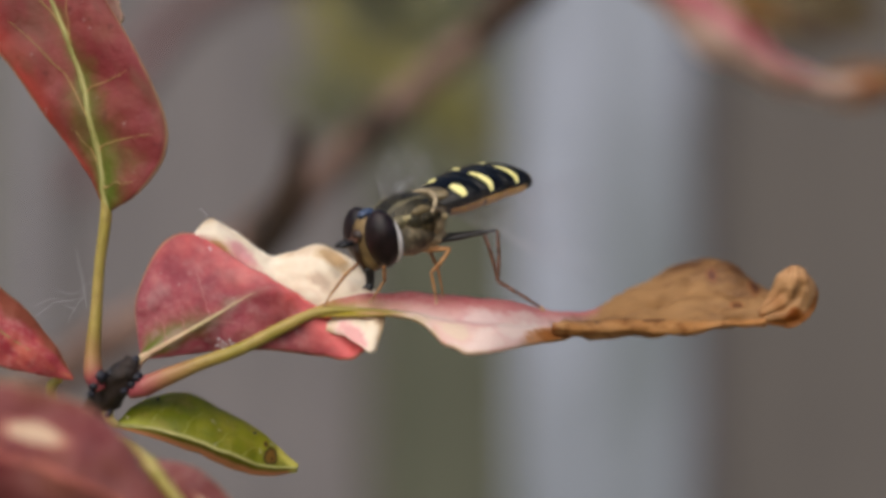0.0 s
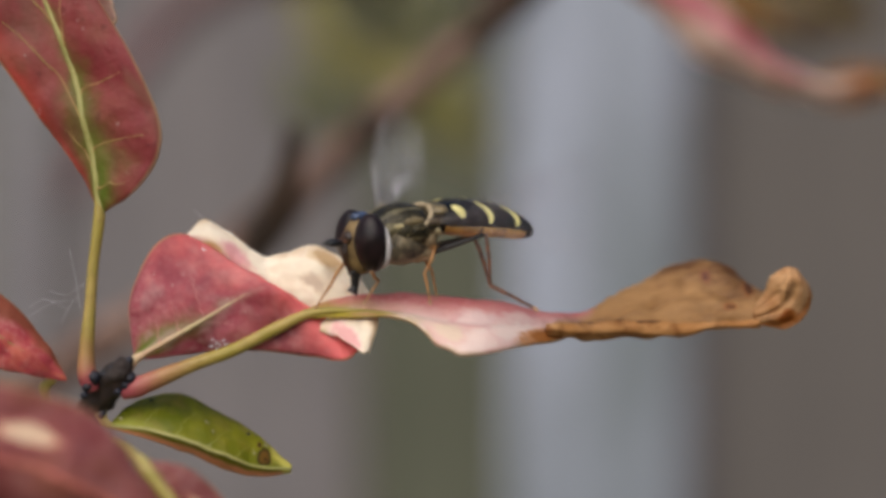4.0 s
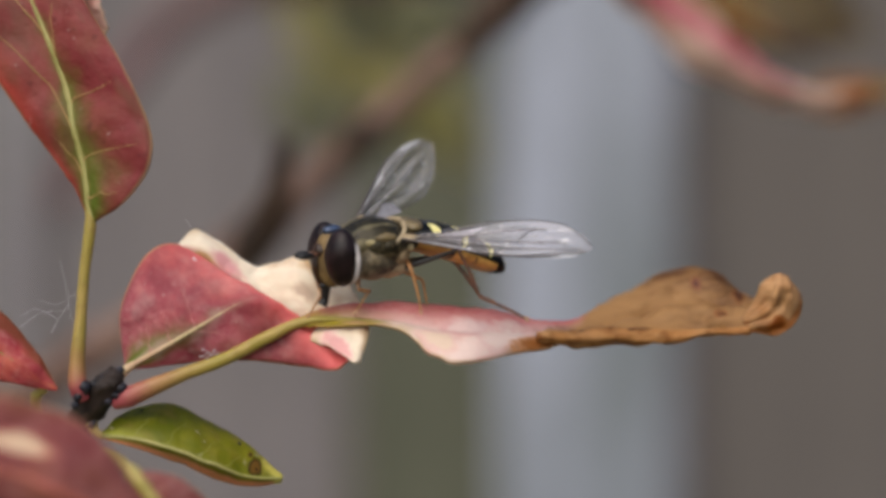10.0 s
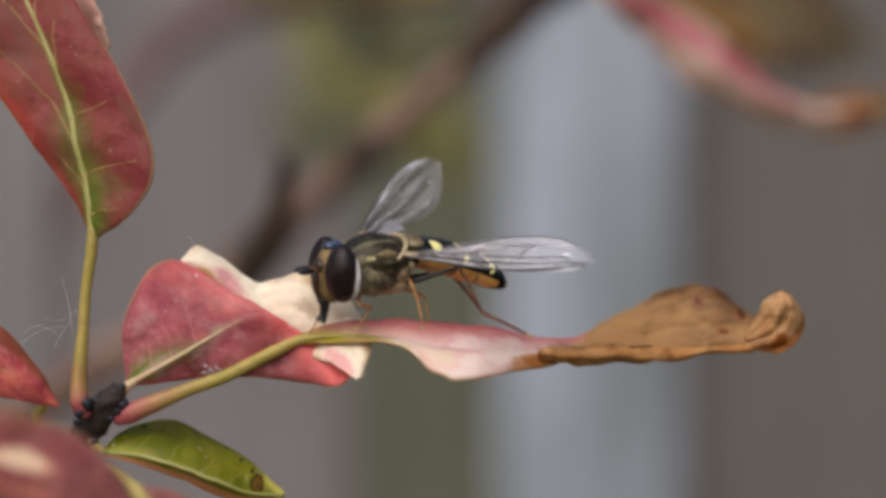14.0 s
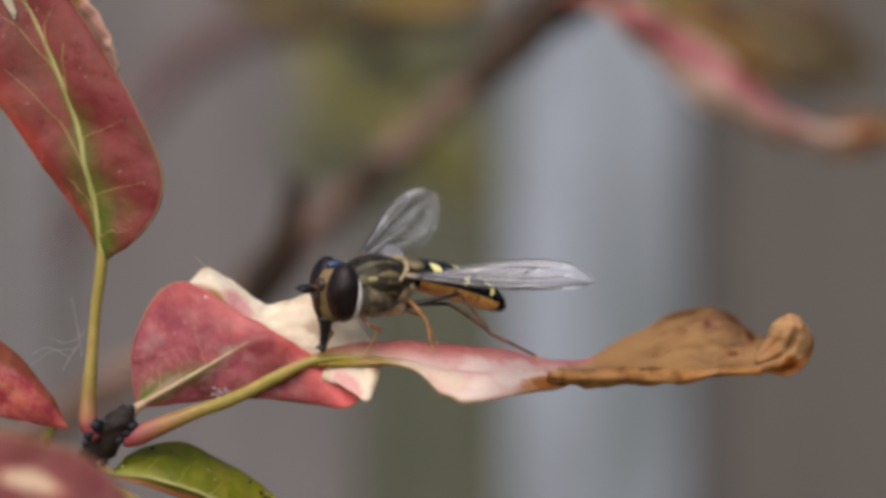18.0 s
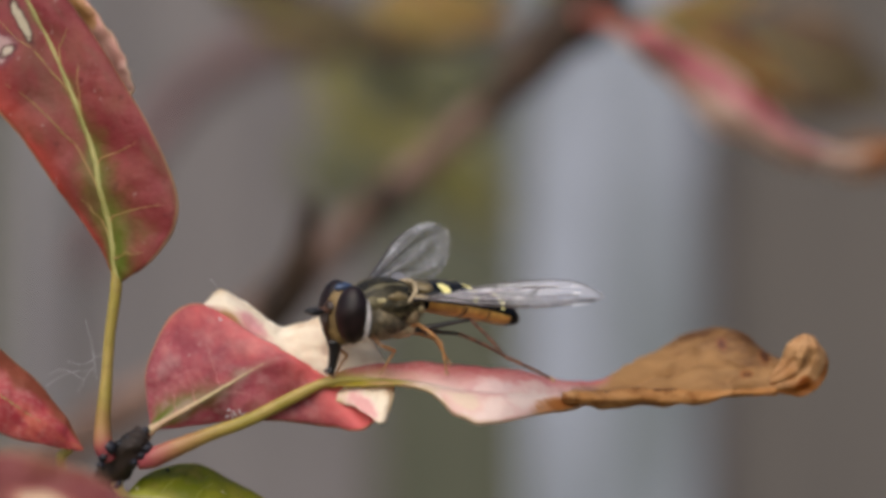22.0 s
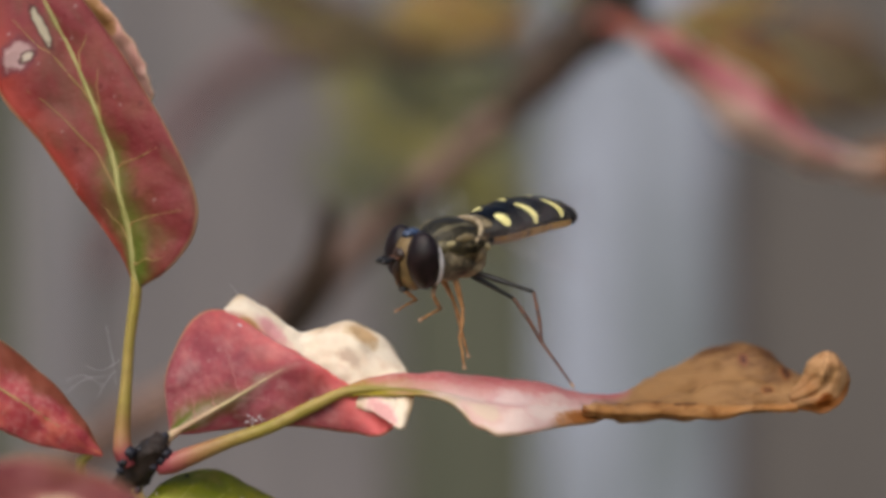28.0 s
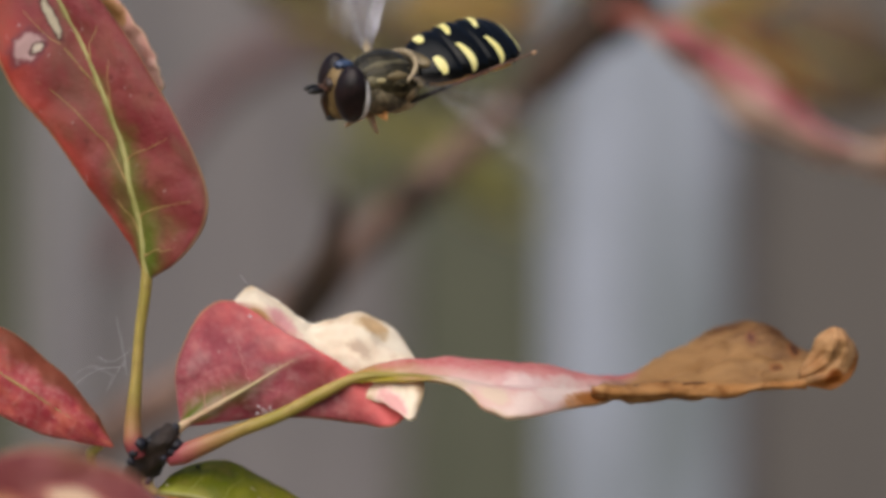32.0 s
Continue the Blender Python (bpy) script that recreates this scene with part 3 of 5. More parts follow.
# upright red leaf
part("stalk", tube([(-15.88, 0.2, -6.54), (-16.07, 0, -5.88), (-16.10, 0, -4.88), (-15.95, 0, -2.98), (-15.80, 0, -0.98), (-15.53, 0, 1.15), (-15.61, 0.1, 2.40)], [0.36, 0.46, 0.36, 0.26, 0.24, 0.27, 0.17], 50, 12), M_stalk_long, shrub)
upright = leaf(shrub, "leaf", M_leaf_up,
     [(-15.35, 0, 1.30), (-13.69, -1, 2.33), (-12.64, -1.5, 4.42), (-13.49, -1, 7.22), (-15.15, 0, 10.03), (-17.51, 1.5, 13.44), (-21.73, 4, 18.14)],
     [(-15.40, 0, 1.28), (-15.80, 0, 3.53), (-16.39, 0.3, 6.29), (-17.34, 0.8, 9.08), (-18.83, 1.5, 12.30), (-20.38, 2.5, 15.07), (-21.78, 4, 18.09)],
     [(-15.45, 0, 1.30), (-16.34, 0.5, 2.89), (-17.94, 0.6, 5.05), (-19.82, 0.6, 7.69), (-21.87, 0.8, 10.22), (-22.84, 2, 13.74), (-21.83, 4, 18.14)],
     "upright red leaf with a pale green midrib", veins=((0.07, 0.17, 0.8, 0.85), (0.19, 0.335, 0.82, 0.85), (0.35, 0.485, 0.72, 0.85), (0.47, 0.64, 0.34, 0.75), (0.6, 0.75, 0.5, 0.8), (0.25, 0.63, -0.7, 0.85), (0.1, 0.3, -0.62, 0.85), (0.52, 0.78, -0.5, 0.85)), vein_r=0.046, rib=(0.17, 0.05), rib_material=M_midrib, pucker=0.3, bow=0.18)
leaf(shrub, "leaf", M_leaf_pale,
     [(-18.10, 2.6, 15.09), (-15.83, 2.2, 12.29), (-15.04, 2.2, 10.36), (-15.34, 2.4, 9.35)], [(-18.92, 3, 14.37), (-16.87, 3, 12.06), (-15.72, 3, 10.40), (-15.44, 2.8, 9.41)], [(-19.75, 3.4, 13.64), (-17.83, 3.4, 11.33), (-16.41, 3.4, 10.04), (-15.52, 3, 9.42)],
     "pale pink curled dry leaf behind the red one", wavy=0.12, pucker=0.3)

# red leaf with a cream dried edge
part("stalk", tube([(-14.30, 0, -5.58), (-14.05, 0, -5.28), (-13.59, -0.1, -4.97)], [0.3, 0.22, 0.16], 10, 10), M_midrib_pink, shrub)
folded = leaf(shrub, "leaf", M_leaf_mid,
     [(-14.00, 0, -5.15), (-14.21, 0.3, -2.68), (-13.21, 0.6, -0.23), (-11.73, 0.8, 0.33), (-9.65, 0.6, -1.00), (-7.57, 0.4, -2.06), (-4.02, 0.6, -4.42)],
     [(-13.98, 0, -5.18), (-12.37, -0.3, -4.29), (-10.69, -0.4, -3.31), (-8.83, -0.3, -2.24), (-7.45, -0.2, -2.22), (-5.75, 0.25, -3.55), (-4.02, 0.2, -4.49)],
     [(-13.95, 0, -5.20), (-12.12, 0.2, -5.01), (-10.12, 0.3, -4.81), (-8.13, 0.4, -4.84), (-6.12, 0.15, -5.07), (-4.72, -0.7, -5.20), (-3.92, -0.3, -4.70)],
     "red leaf folded over, with a cream dried edge", veins=((0.1, 0.2, 0.5, 0.8), (0.2, 0.27, 0.42, 0.8), (0.31, 0.38, 0.5, 0.8), (0.16, 0.3, -0.4, 1.0), (0.3, 0.42, -0.5, 1.0)), rib=(0.13, 0.03), rib_material=M_midrib_pink, rib_end=0.52, sink=0.03, vein_material=M_vein_pink, pucker=0.3, bow=0.03, vein_r=0.026)
leaf(folded, "dried_edge", M_cream,
     [(-11.79, 1, 0.30), (-10.98, 1.5, 0.99), (-9.72, 1.6, 0.13), (-8.20, 1.6, -0.73), (-6.09, 2.4, -0.18), (-4.13, 2.4, -1.66), (-3.25, -0.1, -3.27), (-3.61, -1.2, -4.85)],
     [(-11.74, 1, 0.25), (-10.71, 0.7, 0.23), (-9.46, 0.8, -0.63), (-7.91, 0.9, -1.41), (-6.14, 0.9, -1.61), (-4.68, 0.8, -2.79), (-3.98, -0.7, -3.8), (-3.68, -1.4, -4.84)],
     [(-11.71, 1.2, 0.18), (-10.53, 1, -0.63), (-9.36, 0.8, -1.33), (-7.59, 0.7, -2.24), (-6.13, 0.7, -3.14), (-6.05, 0.1, -3.78), (-4.76, -0.9, -4.27), (-3.78, -1.4, -4.87)],
     "cream dried margin curled over", pucker=0.4, bow=0.35, wavy=0.08, crinkle=(0.3, 0.09))

# dust on the folded leaf
rng = random.Random(3)
for sx, sz in ((-10.51, -4.3), (-10.36, -4.45), (-10.21, -4.55), (-10.06, -4.4), (-10.31, -4.68), (-9.91, -4.55), (-10.59, -4.6), (-9.41, -3.28), (-9.26, -3.35), (-8.62, -3.18), (-9.41, -3.01), (-4.78, -4.2), (-7.77, -3.65), (-11.26, -3.3), (-10.89, -0.31)):
    clump = bmesh.new()
    for _ in range(4):
        egg((sx + rng.uniform(-0.07, 0.07), -0.14, sz + rng.uniform(-0.06, 0.06)), (rng.uniform(0.018, 0.045), 0.03, rng.uniform(0.015, 0.036)), clump, 8, 6)
    part("speck", clump, M_speck, folded, "pale speck of dust")

# green leaf
part("stalk", tube([(-15.55, 0.6, -7.56), (-15.42, 0.6, -7.96), (-15.06, 0.5, -8.21)], [0.26, 0.22, 0.16], 10, 8), M_stalk, shrub)
low = leaf(shrub, "leaf", M_leaf_low,
     [(-15.21, 0.5, -8.16), (-13.90, 1.6, -7.09), (-12.06, 2.2, -6.97), (-10.03, 2.2, -7.86), (-8.44, 1.4, -8.87), (-7.05, 0.5, -9.97)],
     [(-15.21, 0.5, -8.18), (-13.60, 0, -8.28), (-11.81, -0.4, -8.70), (-10.07, -0.4, -9.39), (-8.60, 0, -9.93), (-7.07, 0.4, -10.08)],
     [(-15.21, 0.5, -8.21), (-13.75, 0.2, -8.59), (-12.12, 0.2, -9.14), (-10.37, 0.2, -9.84), (-8.75, 0.4, -10.36), (-7.13, 0.5, -10.22)],
     "small green leaf with a brown spot near its tip", veins=((0.2, 0.3, 0.6, 1), (0.36, 0.46, 0.65, 1), (0.52, 0.62, 0.6, 1), (0.66, 0.74, 0.5, 1)), rib=(0.1, 0.06), rib_material=M_midrib, vein_material=M_vein_green, pucker=0.25, vein_r=0.022)

for place in ((-13.36, 1.2, -7.05), (-8.99, 0.8, -8.54)):
    part("gall", egg(place, (0.09, 0.08, 0.07), seg=10, rings=8), M_gall, low, "tiny black gall on the leaf margin")

# red leaf tip beside the twig, and the leaves before it
leaf(shrub, "leaf", M_leaf_side,
     [(-16.86, -1, -5.98), (-17.98, -0.5, -4.28), (-19.73, 0, -2.48), (-22.44, 0.5, -0.73), (-26.06, 1, -0.93)],
     [(-16.84, -1, -6.03), (-18.30, -1.2, -5.05), (-20.03, -1.2, -3.94), (-22.63, -0.5, -2.46), (-26.06, 1, -0.98)],
     [(-16.86, -1, -6.08), (-18.70, -1, -5.78), (-20.47, -0.8, -5.32), (-23.03, -0.4, -3.96), (-26.06, 1, -1.03)], "red leaf beside the twig, its upper margin browned", pucker=0.35, rib=(0.03, 0.1), rib_material=M_vein)
part("stalk", tube([(-17.50, 0, -6.08), (-17.93, 0.2, -6.34), (-18.04, 0.6, -6.81), (-17.88, 2, -7.72), (-17.32, 5, -9.08)], [0.14, 0.24, 0.22, 0.22, 0.25], 16, 8), M_stalk, shrub)
leaf(shrub, "leaf", M_leaf_near,
     [(-10.77, -20, -10.77), (-12.13, -20, -7.52), (-14.44, -20, -5.81), (-17.90, -20, -5.32), (-22.30, -18, -7.56)],
     [(-10.77, -20, -10.88), (-13.16, -21, -9.22), (-15.65, -21, -8.18), (-18.95, -20, -7.63), (-22.30, -18, -7.67)],
     [(-10.77, -20, -10.98), (-13.42, -19, -11.41), (-16.59, -19, -11.09), (-19.31, -18, -10.23), (-22.30, -18, -7.78)], "large dull red leaf with a cream blotch", pucker=0.3, rib=(0.1, 0.06), rib_material=M_stalk_red)
part("stalk", tube([(-10.77, -20, -10.88), (-11.17, -14, -12.62), (-16.36, 4, -14.68), (-21.82, 14, -15.56)], [0.22, 0.25, 0.3, 0.4], 16, 8), M_stalk, shrub)
leaf(shrub, "leaf", M_leaf_near,
     [(-12.37, -12, -8.69), (-10.25, -12, -9.19), (-8.56, -12, -11.26), (-9.03, -12, -13.48)], [(-12.37, -12, -8.74), (-11.28, -12.5, -10.09), (-10.02, -12.5, -11.66), (-9.08, -12, -13.52)], [(-12.39, -12, -8.78), (-12.62, -12, -10.59), (-11.26, -12, -12.62), (-9.17, -12, -13.57)],
     "dull red leaf with a yellow midrib", pucker=0.2, rib=(0.3, 0.15), rib_material=M_stalk)
part("stalk", tube([(-12.33, -12, -8.78), (-13.89, -6, -8.54), (-16.11, 2, -8.87), (-17.61, 6, -9.41)], [0.2, 0.22, 0.25, 0.3], 14, 8), M_stalk, shrub)

# leaves further back
leaf(shrub, "leaf", M_leaf_far,
     [(9.66, 63, 19.47), (13.06, 63, 18.7), (16.63, 65, 17), (19.3, 65, 14.9), (22.2, 65, 12.2), (25.25, 65, 10.9), (28.83, 65, 11.3)],
     [(9.66, 63, 19.36), (12.05, 62, 18.05), (15.13, 63, 15.89), (17.96, 63, 14.00), (21.36, 63, 11.73), (24.89, 64, 10.55), (28.75, 64, 10.66)],
     [(9.66, 63, 19.28), (11.36, 63, 17.21), (14, 64, 15.2), (16, 64, 12.9), (20, 65, 10.9), (24.2, 65, 9.5), (28.76, 65, 9.7)], "pink leaf with a dried curled tip", pucker=0.6, wavy=0.5)
part("stalk", tube([(9.73, 63, 19.36), (9.58, 86, 22.17), (8.97, 97, 23.42)], [0.5, 0.5, 0.6], 12, 8), M_stalk_red, shrub)


def far_leaf(material, a, b, half, label, bend=0.25):
    """A pointed leaf from a to b, half as wide as given, with a stalk at its foot."""
    a, b = Vector(a), Vector(b)
    side = Vector((-(b - a).z, 0, (b - a).x)).normalized() * half
    mids = [a.lerp(b, f) + Vector((0, -half * bend * math.sin(f * 3.14), 0)) for f in (0, 0.25, 0.5, 0.75, 1)]
    tops = [m + side * w for m, w in zip(mids, (0.02, 0.85, 1, 0.65, 0.02))]
    lows = [m - side * w for m, w in zip(mids, (0.02, 0.85, 1, 0.65, 0.02))]
    leaf(shrub, "leaf", material, tops, mids, lows, label, pucker=0.5, rib=(0.3, 0.1), rib_material=M_midrib, long=32, across=12)


far_leaf(M_leaf_olive, (-26.95, 330, 44.16), (0.54, 320, 18.98), 7, "dull olive leaf deep in the shrub")
far_leaf(M_leaf_yellow, (-7.59, 320, 28.8), (5.99, 330, 12.92), 5.6, "pale yellow leaf deep in the shrub")
far_leaf(M_leaf_dark, (-19.18, 280, 36.03), (2.07, 280, 31.9), 6.5, "dark green leaf deep in the shrub")
far_leaf(M_leaf_dark, (-30.61, 400, 34.47), (-17.91, 400, 17.54), 7, "dark green leaf deep in the shrub")
far_leaf(M_leaf_rust, (15.67, 100, 23.2), (26.94, 100, 16.84), 2.2, "rust-brown leaf")
far_leaf(M_leaf_brown, (25.25, 150, 27.29), (41.8, 150, 21.18), 5.4, "withered brown leaf")
far_leaf(M_leaf_rust, (25.75, 80, 10.8), (33.55, 80, 12.03), 1.5, "rust-brown leaf")
far_leaf(M_leaf_brown, (-20.07, 140, 27.24), (-7.24, 140, 26.15), 3.4, "withered brown leaf")
far_leaf(M_leaf_dark, (-5.75, 150, 22.77), (2.54, 150, 22.21), 2.6, "dark green leaf deep in the shrub")
far_leaf(M_leaf_brown, (6.06, 100, 26.22), (14.45, 104, 23.44), 2.4, "withered brown leaf")
far_leaf(M_leaf_amber, (13.89, 110, 24.07), (25.69, 110, 26.88), 1.6, "amber leaf")
far_leaf(M_leaf_amber, (-10.65, 160, 31.31), (4.85, 160, 30.42), 3.4, "amber leaf")
far_leaf(M_leaf_brown, (-22.34, 118, 28.89), (-13.02, 118, 26.42), 2.4, "withered brown leaf")

# spider silk between the stalks
for sa, sb, sc in (((-18.7, 0.5, -2.87), (-17.9, 0.2, -2.54), (-16.87, 0, -3.04)), ((-18.73, 0.4, -3.35), (-17.77, 0.2, -2.72), (-16.59, -0.2, -2.58)), ((-17.28, 0.3, -3.6), (-16.88, 0.1, -2.89), (-16.42, -0.2, -2.33)), ((-16.91, 0.3, -0.34), (-16.61, 0.1, -1.59), (-16.36, -0.2, -2.96)), ((-17.79, 0.3, -2.14), (-17.01, 0.1, -2.34), (-16.17, -0.2, -1.83)), ((-11.45, 1, 1.48), (-11.25, 1, 1.25), (-11.08, 1.4, 0.98))):
    part("silk", tube([sa, sb, sc], [0.006, 0.006], 12, 5), M_silk, shrub, "thin thread of spider silk")

# the long dry leaf on which the fly stands; it dips about its foot
HINGE = (-14.25, 0, -6.58)
dry = leaf(shrub, "dry_leaf", M_leaf_dry,
     [(-6.6, 0, -3.12), (-4.86, 0.3, -2.51), (-2.37, 0.9, -2.39), (-0.13, 1.8, -2.54), (2.2, 2.6, -2.81), (5.68, 5, -3.39), (8.14, 7, -2.31), (11.05, 8.6, -1.11), (13.13, 8, -1.4), (14.28, 6.4, -2.33), (14.83, 5, -2.35)],
     [(-6.59, -0.2, -3.19), (-4.84, -0.2, -3.05), (-2.34, -0.4, -3.16), (-0.1, -0.6, -3.61), (1.9, -0.2, -3.77), (5.61, 3.4, -3.84), (8.29, 5.2, -3.19), (11.13, 6.4, -2.59), (13.04, 5.8, -2.73), (14.13, 5, -3.08), (14.87, 4, -2.96)],
     [(-6.59, -0.1, -3.27), (-4.58, -0.6, -3.36), (-2.21, -0.8, -3.38), (-0.39, -2.6, -4.48), (1.37, -2.6, -4.87), (5.54, 2, -4.28), (8.2, 3.8, -3.93), (10.99, 4.8, -3.86), (12.92, 4.6, -3.8), (14.04, 4.2, -3.73), (14.79, 3.8, -3.67)],
     "long curled leaf, pink at its foot and dried brown to the tip", at=HINGE, long=120, across=30, pucker=0.15, bow=0.4, wavy=0.05, thick=0.2, crinkle=(0.5, 0.85))
leaf(dry, "rolled_edge", M_rolled,
     [(4.25, 1.4, -3.91), (5.53, 1.8, -3.56), (7.89, 3, -3.6), (10.27, 3.9, -3.67), (12.1, 4.2, -3.68), (14.14, 4, -3.57)],
     [(4.23, 0.6, -3.98), (5.5, 0.9, -3.97), (7.84, 2.2, -3.98), (10.22, 3.3, -4.07), (12.06, 3.8, -3.83), (14.11, 3.7, -3.67)],
     [(4.24, 0.9, -4.08), (5.77, 1.4, -4.32), (7.88, 2.8, -4.28), (10.24, 3.6, -4.24), (12.08, 4, -3.94), (14.13, 3.9, -3.8)],
     "lower margin rolled up, orange-brown with dark stains", at=HINGE, long=70, across=14, pucker=0.35, bow=0.5, wavy=0.14, thick=0.16, crinkle=(0.05, 0.3))
leaf(dry, "curled_tip", M_tip,
     [(13.9, 4.6, -3.12), (14.3, 4.2, -2.46), (14.6, 3.5, -1.62), (15.08, 3.1, -1.2)],
     [(13.94, 4, -3.47), (14.85, 2.9, -2.78), (15.2, 2.5, -1.95), (15.36, 2.8, -1.1)],
     [(13.94, 4, -3.75), (15.6, 3.5, -3.84), (16.4, 3.4, -2.6), (15.72, 3.1, -1.3)],
     "dried tip curled up in folds", at=HINGE, long=44, across=40, pucker=0.3, bow=0.3, wavy=0.06, thick=0.12, crinkle=(0.0, 0.3), pleat=(0.06, 3.6))
part("stalk", tube([(-14.52, 0.2, -6.71), (-13.85, 0, -6.43), (-12.89, -0.1, -6.02), (-11.34, -0.1, -5.40), (-9.58, -0.2, -4.77), (-7.59, -0.2, -3.77), (-6.09, -0.3, -3.14), (-4.08, -0.5, -3.04), (-1.59, -0.7, -3.26)], [0.3, 0.48, 0.42, 0.31, 0.29, 0.29, 0.2, 0.1, 0.02], 70, 12), M_stalk_long, dry, at=HINGE)


# ---- hoverfly ----
M_eye = plain("dark_maroon_eye", srgb(20, 13, 14), srgb(38, 26, 27), 2500, 0.3, 0.15, spec=0.25)
M_rim = plain("white_eye_rim", srgb(196, 190, 188), srgb(226, 220, 218), 2500, 0.6, 0.2)
M_face = plain("yellow_brown_face", srgb(66, 52, 32), srgb(130, 106, 66), 700, 0.5, 0.4)
M_vertex = plain("blue_sheen_crown", srgb(42, 50, 70), srgb(80, 98, 128), 2500, 0.3, 0.2, metal=0.4)
M_brow = plain("dark_brown_brow", srgb(30, 18, 11), srgb(70, 44, 26), 1500, 0.4, 0.3)
M_black = plain("black_horn", srgb(12, 11, 12), srgb(26, 24, 26), 2500, 0.35, 0.2)
M_thorax = plain("bronze_thorax", srgb(14, 13, 10), srgb(62, 56, 40), 700, 0.24, 0.4, metal=0.3, spec=0.3)
M_stripe = plain("dusted_stripe", srgb(70, 64, 44), srgb(118, 108, 76), 900, 0.5, 0.4)
M_stripe_pale = plain("pale_dusted_mark", srgb(134, 122, 84), srgb(190, 176, 130), 900, 0.5, 0.4)
M_side = plain("grey_tan_side", srgb(18, 15, 11), srgb(166, 150, 120), 420, 0.5, 0.7)
M_scut = plain("tan_scutellum", srgb(112, 94, 66), srgb(196, 176, 142), 1100, 0.45, 0.4)
M_scut_dark = plain("olive_brown_scutellum", srgb(74, 64, 42), srgb(136, 118, 82), 1500, 0.3, 0.3)
M_hair = plain("pale_hair", srgb(150, 130, 90), srgb(206, 188, 144), 2500, 0.5, 0.0)
M_abdomen = plain("glossy_black_abdomen", srgb(3, 4, 6), srgb(8, 10, 13), 900, 0.22, 0.2, spec=0.2)
M_belly = plain("orange_yellow_belly", srgb(140, 92, 34), srgb(232, 184, 100), 420, 0.4, 0.3)
M_bar = plain("cream_yellow_bar", srgb(226, 214, 130), srgb(240, 230, 160), 1500, 0.45, 0.2)
M_leg_orange = plain("orange_leg", srgb(146, 94, 44), srgb(190, 138, 84), 2500, 0.45, 0.2)
M_leg_tan = plain("tan_brown_leg", srgb(88, 62, 42), srgb(138, 102, 70), 2500, 0.45, 0.2)
M_leg_brown = plain("red_brown_leg", srgb(64, 42, 34), srgb(124, 80, 56), 2500, 0.45, 0.2)
M_wing_vein = plain("wing_vein", srgb(48, 42, 40), srgb(88, 80, 76), 2500, 0.4, 0.0)
M_alula = plain("white_wing_flap", srgb(140, 136, 140), srgb(182, 178, 184), 1200, 0.5, 0.3)
M_claw = plain("tan_foot_pad", srgb(150, 104, 70), srgb(206, 166, 130), 2500, 0.5, 0.2)


def wing_material():
    n = Nodes("wing_membrane")
    ripple = n.noise(900, 4)
    fold = n.noise(1500, 5, (0.12, 1, 1))
    n.bump(n.math("ADD", ripple, fold), 1.0, 0.0002)
    # sparkle painted on: specks and fold streaks made whiter and more opaque
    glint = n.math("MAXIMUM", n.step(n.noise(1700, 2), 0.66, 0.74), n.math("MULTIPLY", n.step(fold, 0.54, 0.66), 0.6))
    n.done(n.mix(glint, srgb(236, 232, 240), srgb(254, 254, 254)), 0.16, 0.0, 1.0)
    clear = n.add("ShaderNodeBsdfTransparent", Color=(0.95, 0.94, 0.95, 1))
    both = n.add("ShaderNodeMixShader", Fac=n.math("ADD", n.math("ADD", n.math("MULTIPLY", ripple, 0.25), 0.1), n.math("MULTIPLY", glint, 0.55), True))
    n.put(both.inputs[1], clear.outputs[0])
    n.put(both.inputs[2], n.bsdf.outputs[0])
    n.put(n.out.inputs["Surface"], both.outputs[0])
    return n.mat


M_wing = wing_material()
fly = thing("hoverfly", (0, 0, 0), "black hoverfly with cream-yellow bars and dark maroon eyes", "hoverfly")
ORIGIN[fly] = Vector((0, 0, 0))


def waist(n):
    return Vector((n.x, n.y * (1 - 0.12 * n.x), n.z * (1 - 0.1 * n.x * n.x) + 0.04))


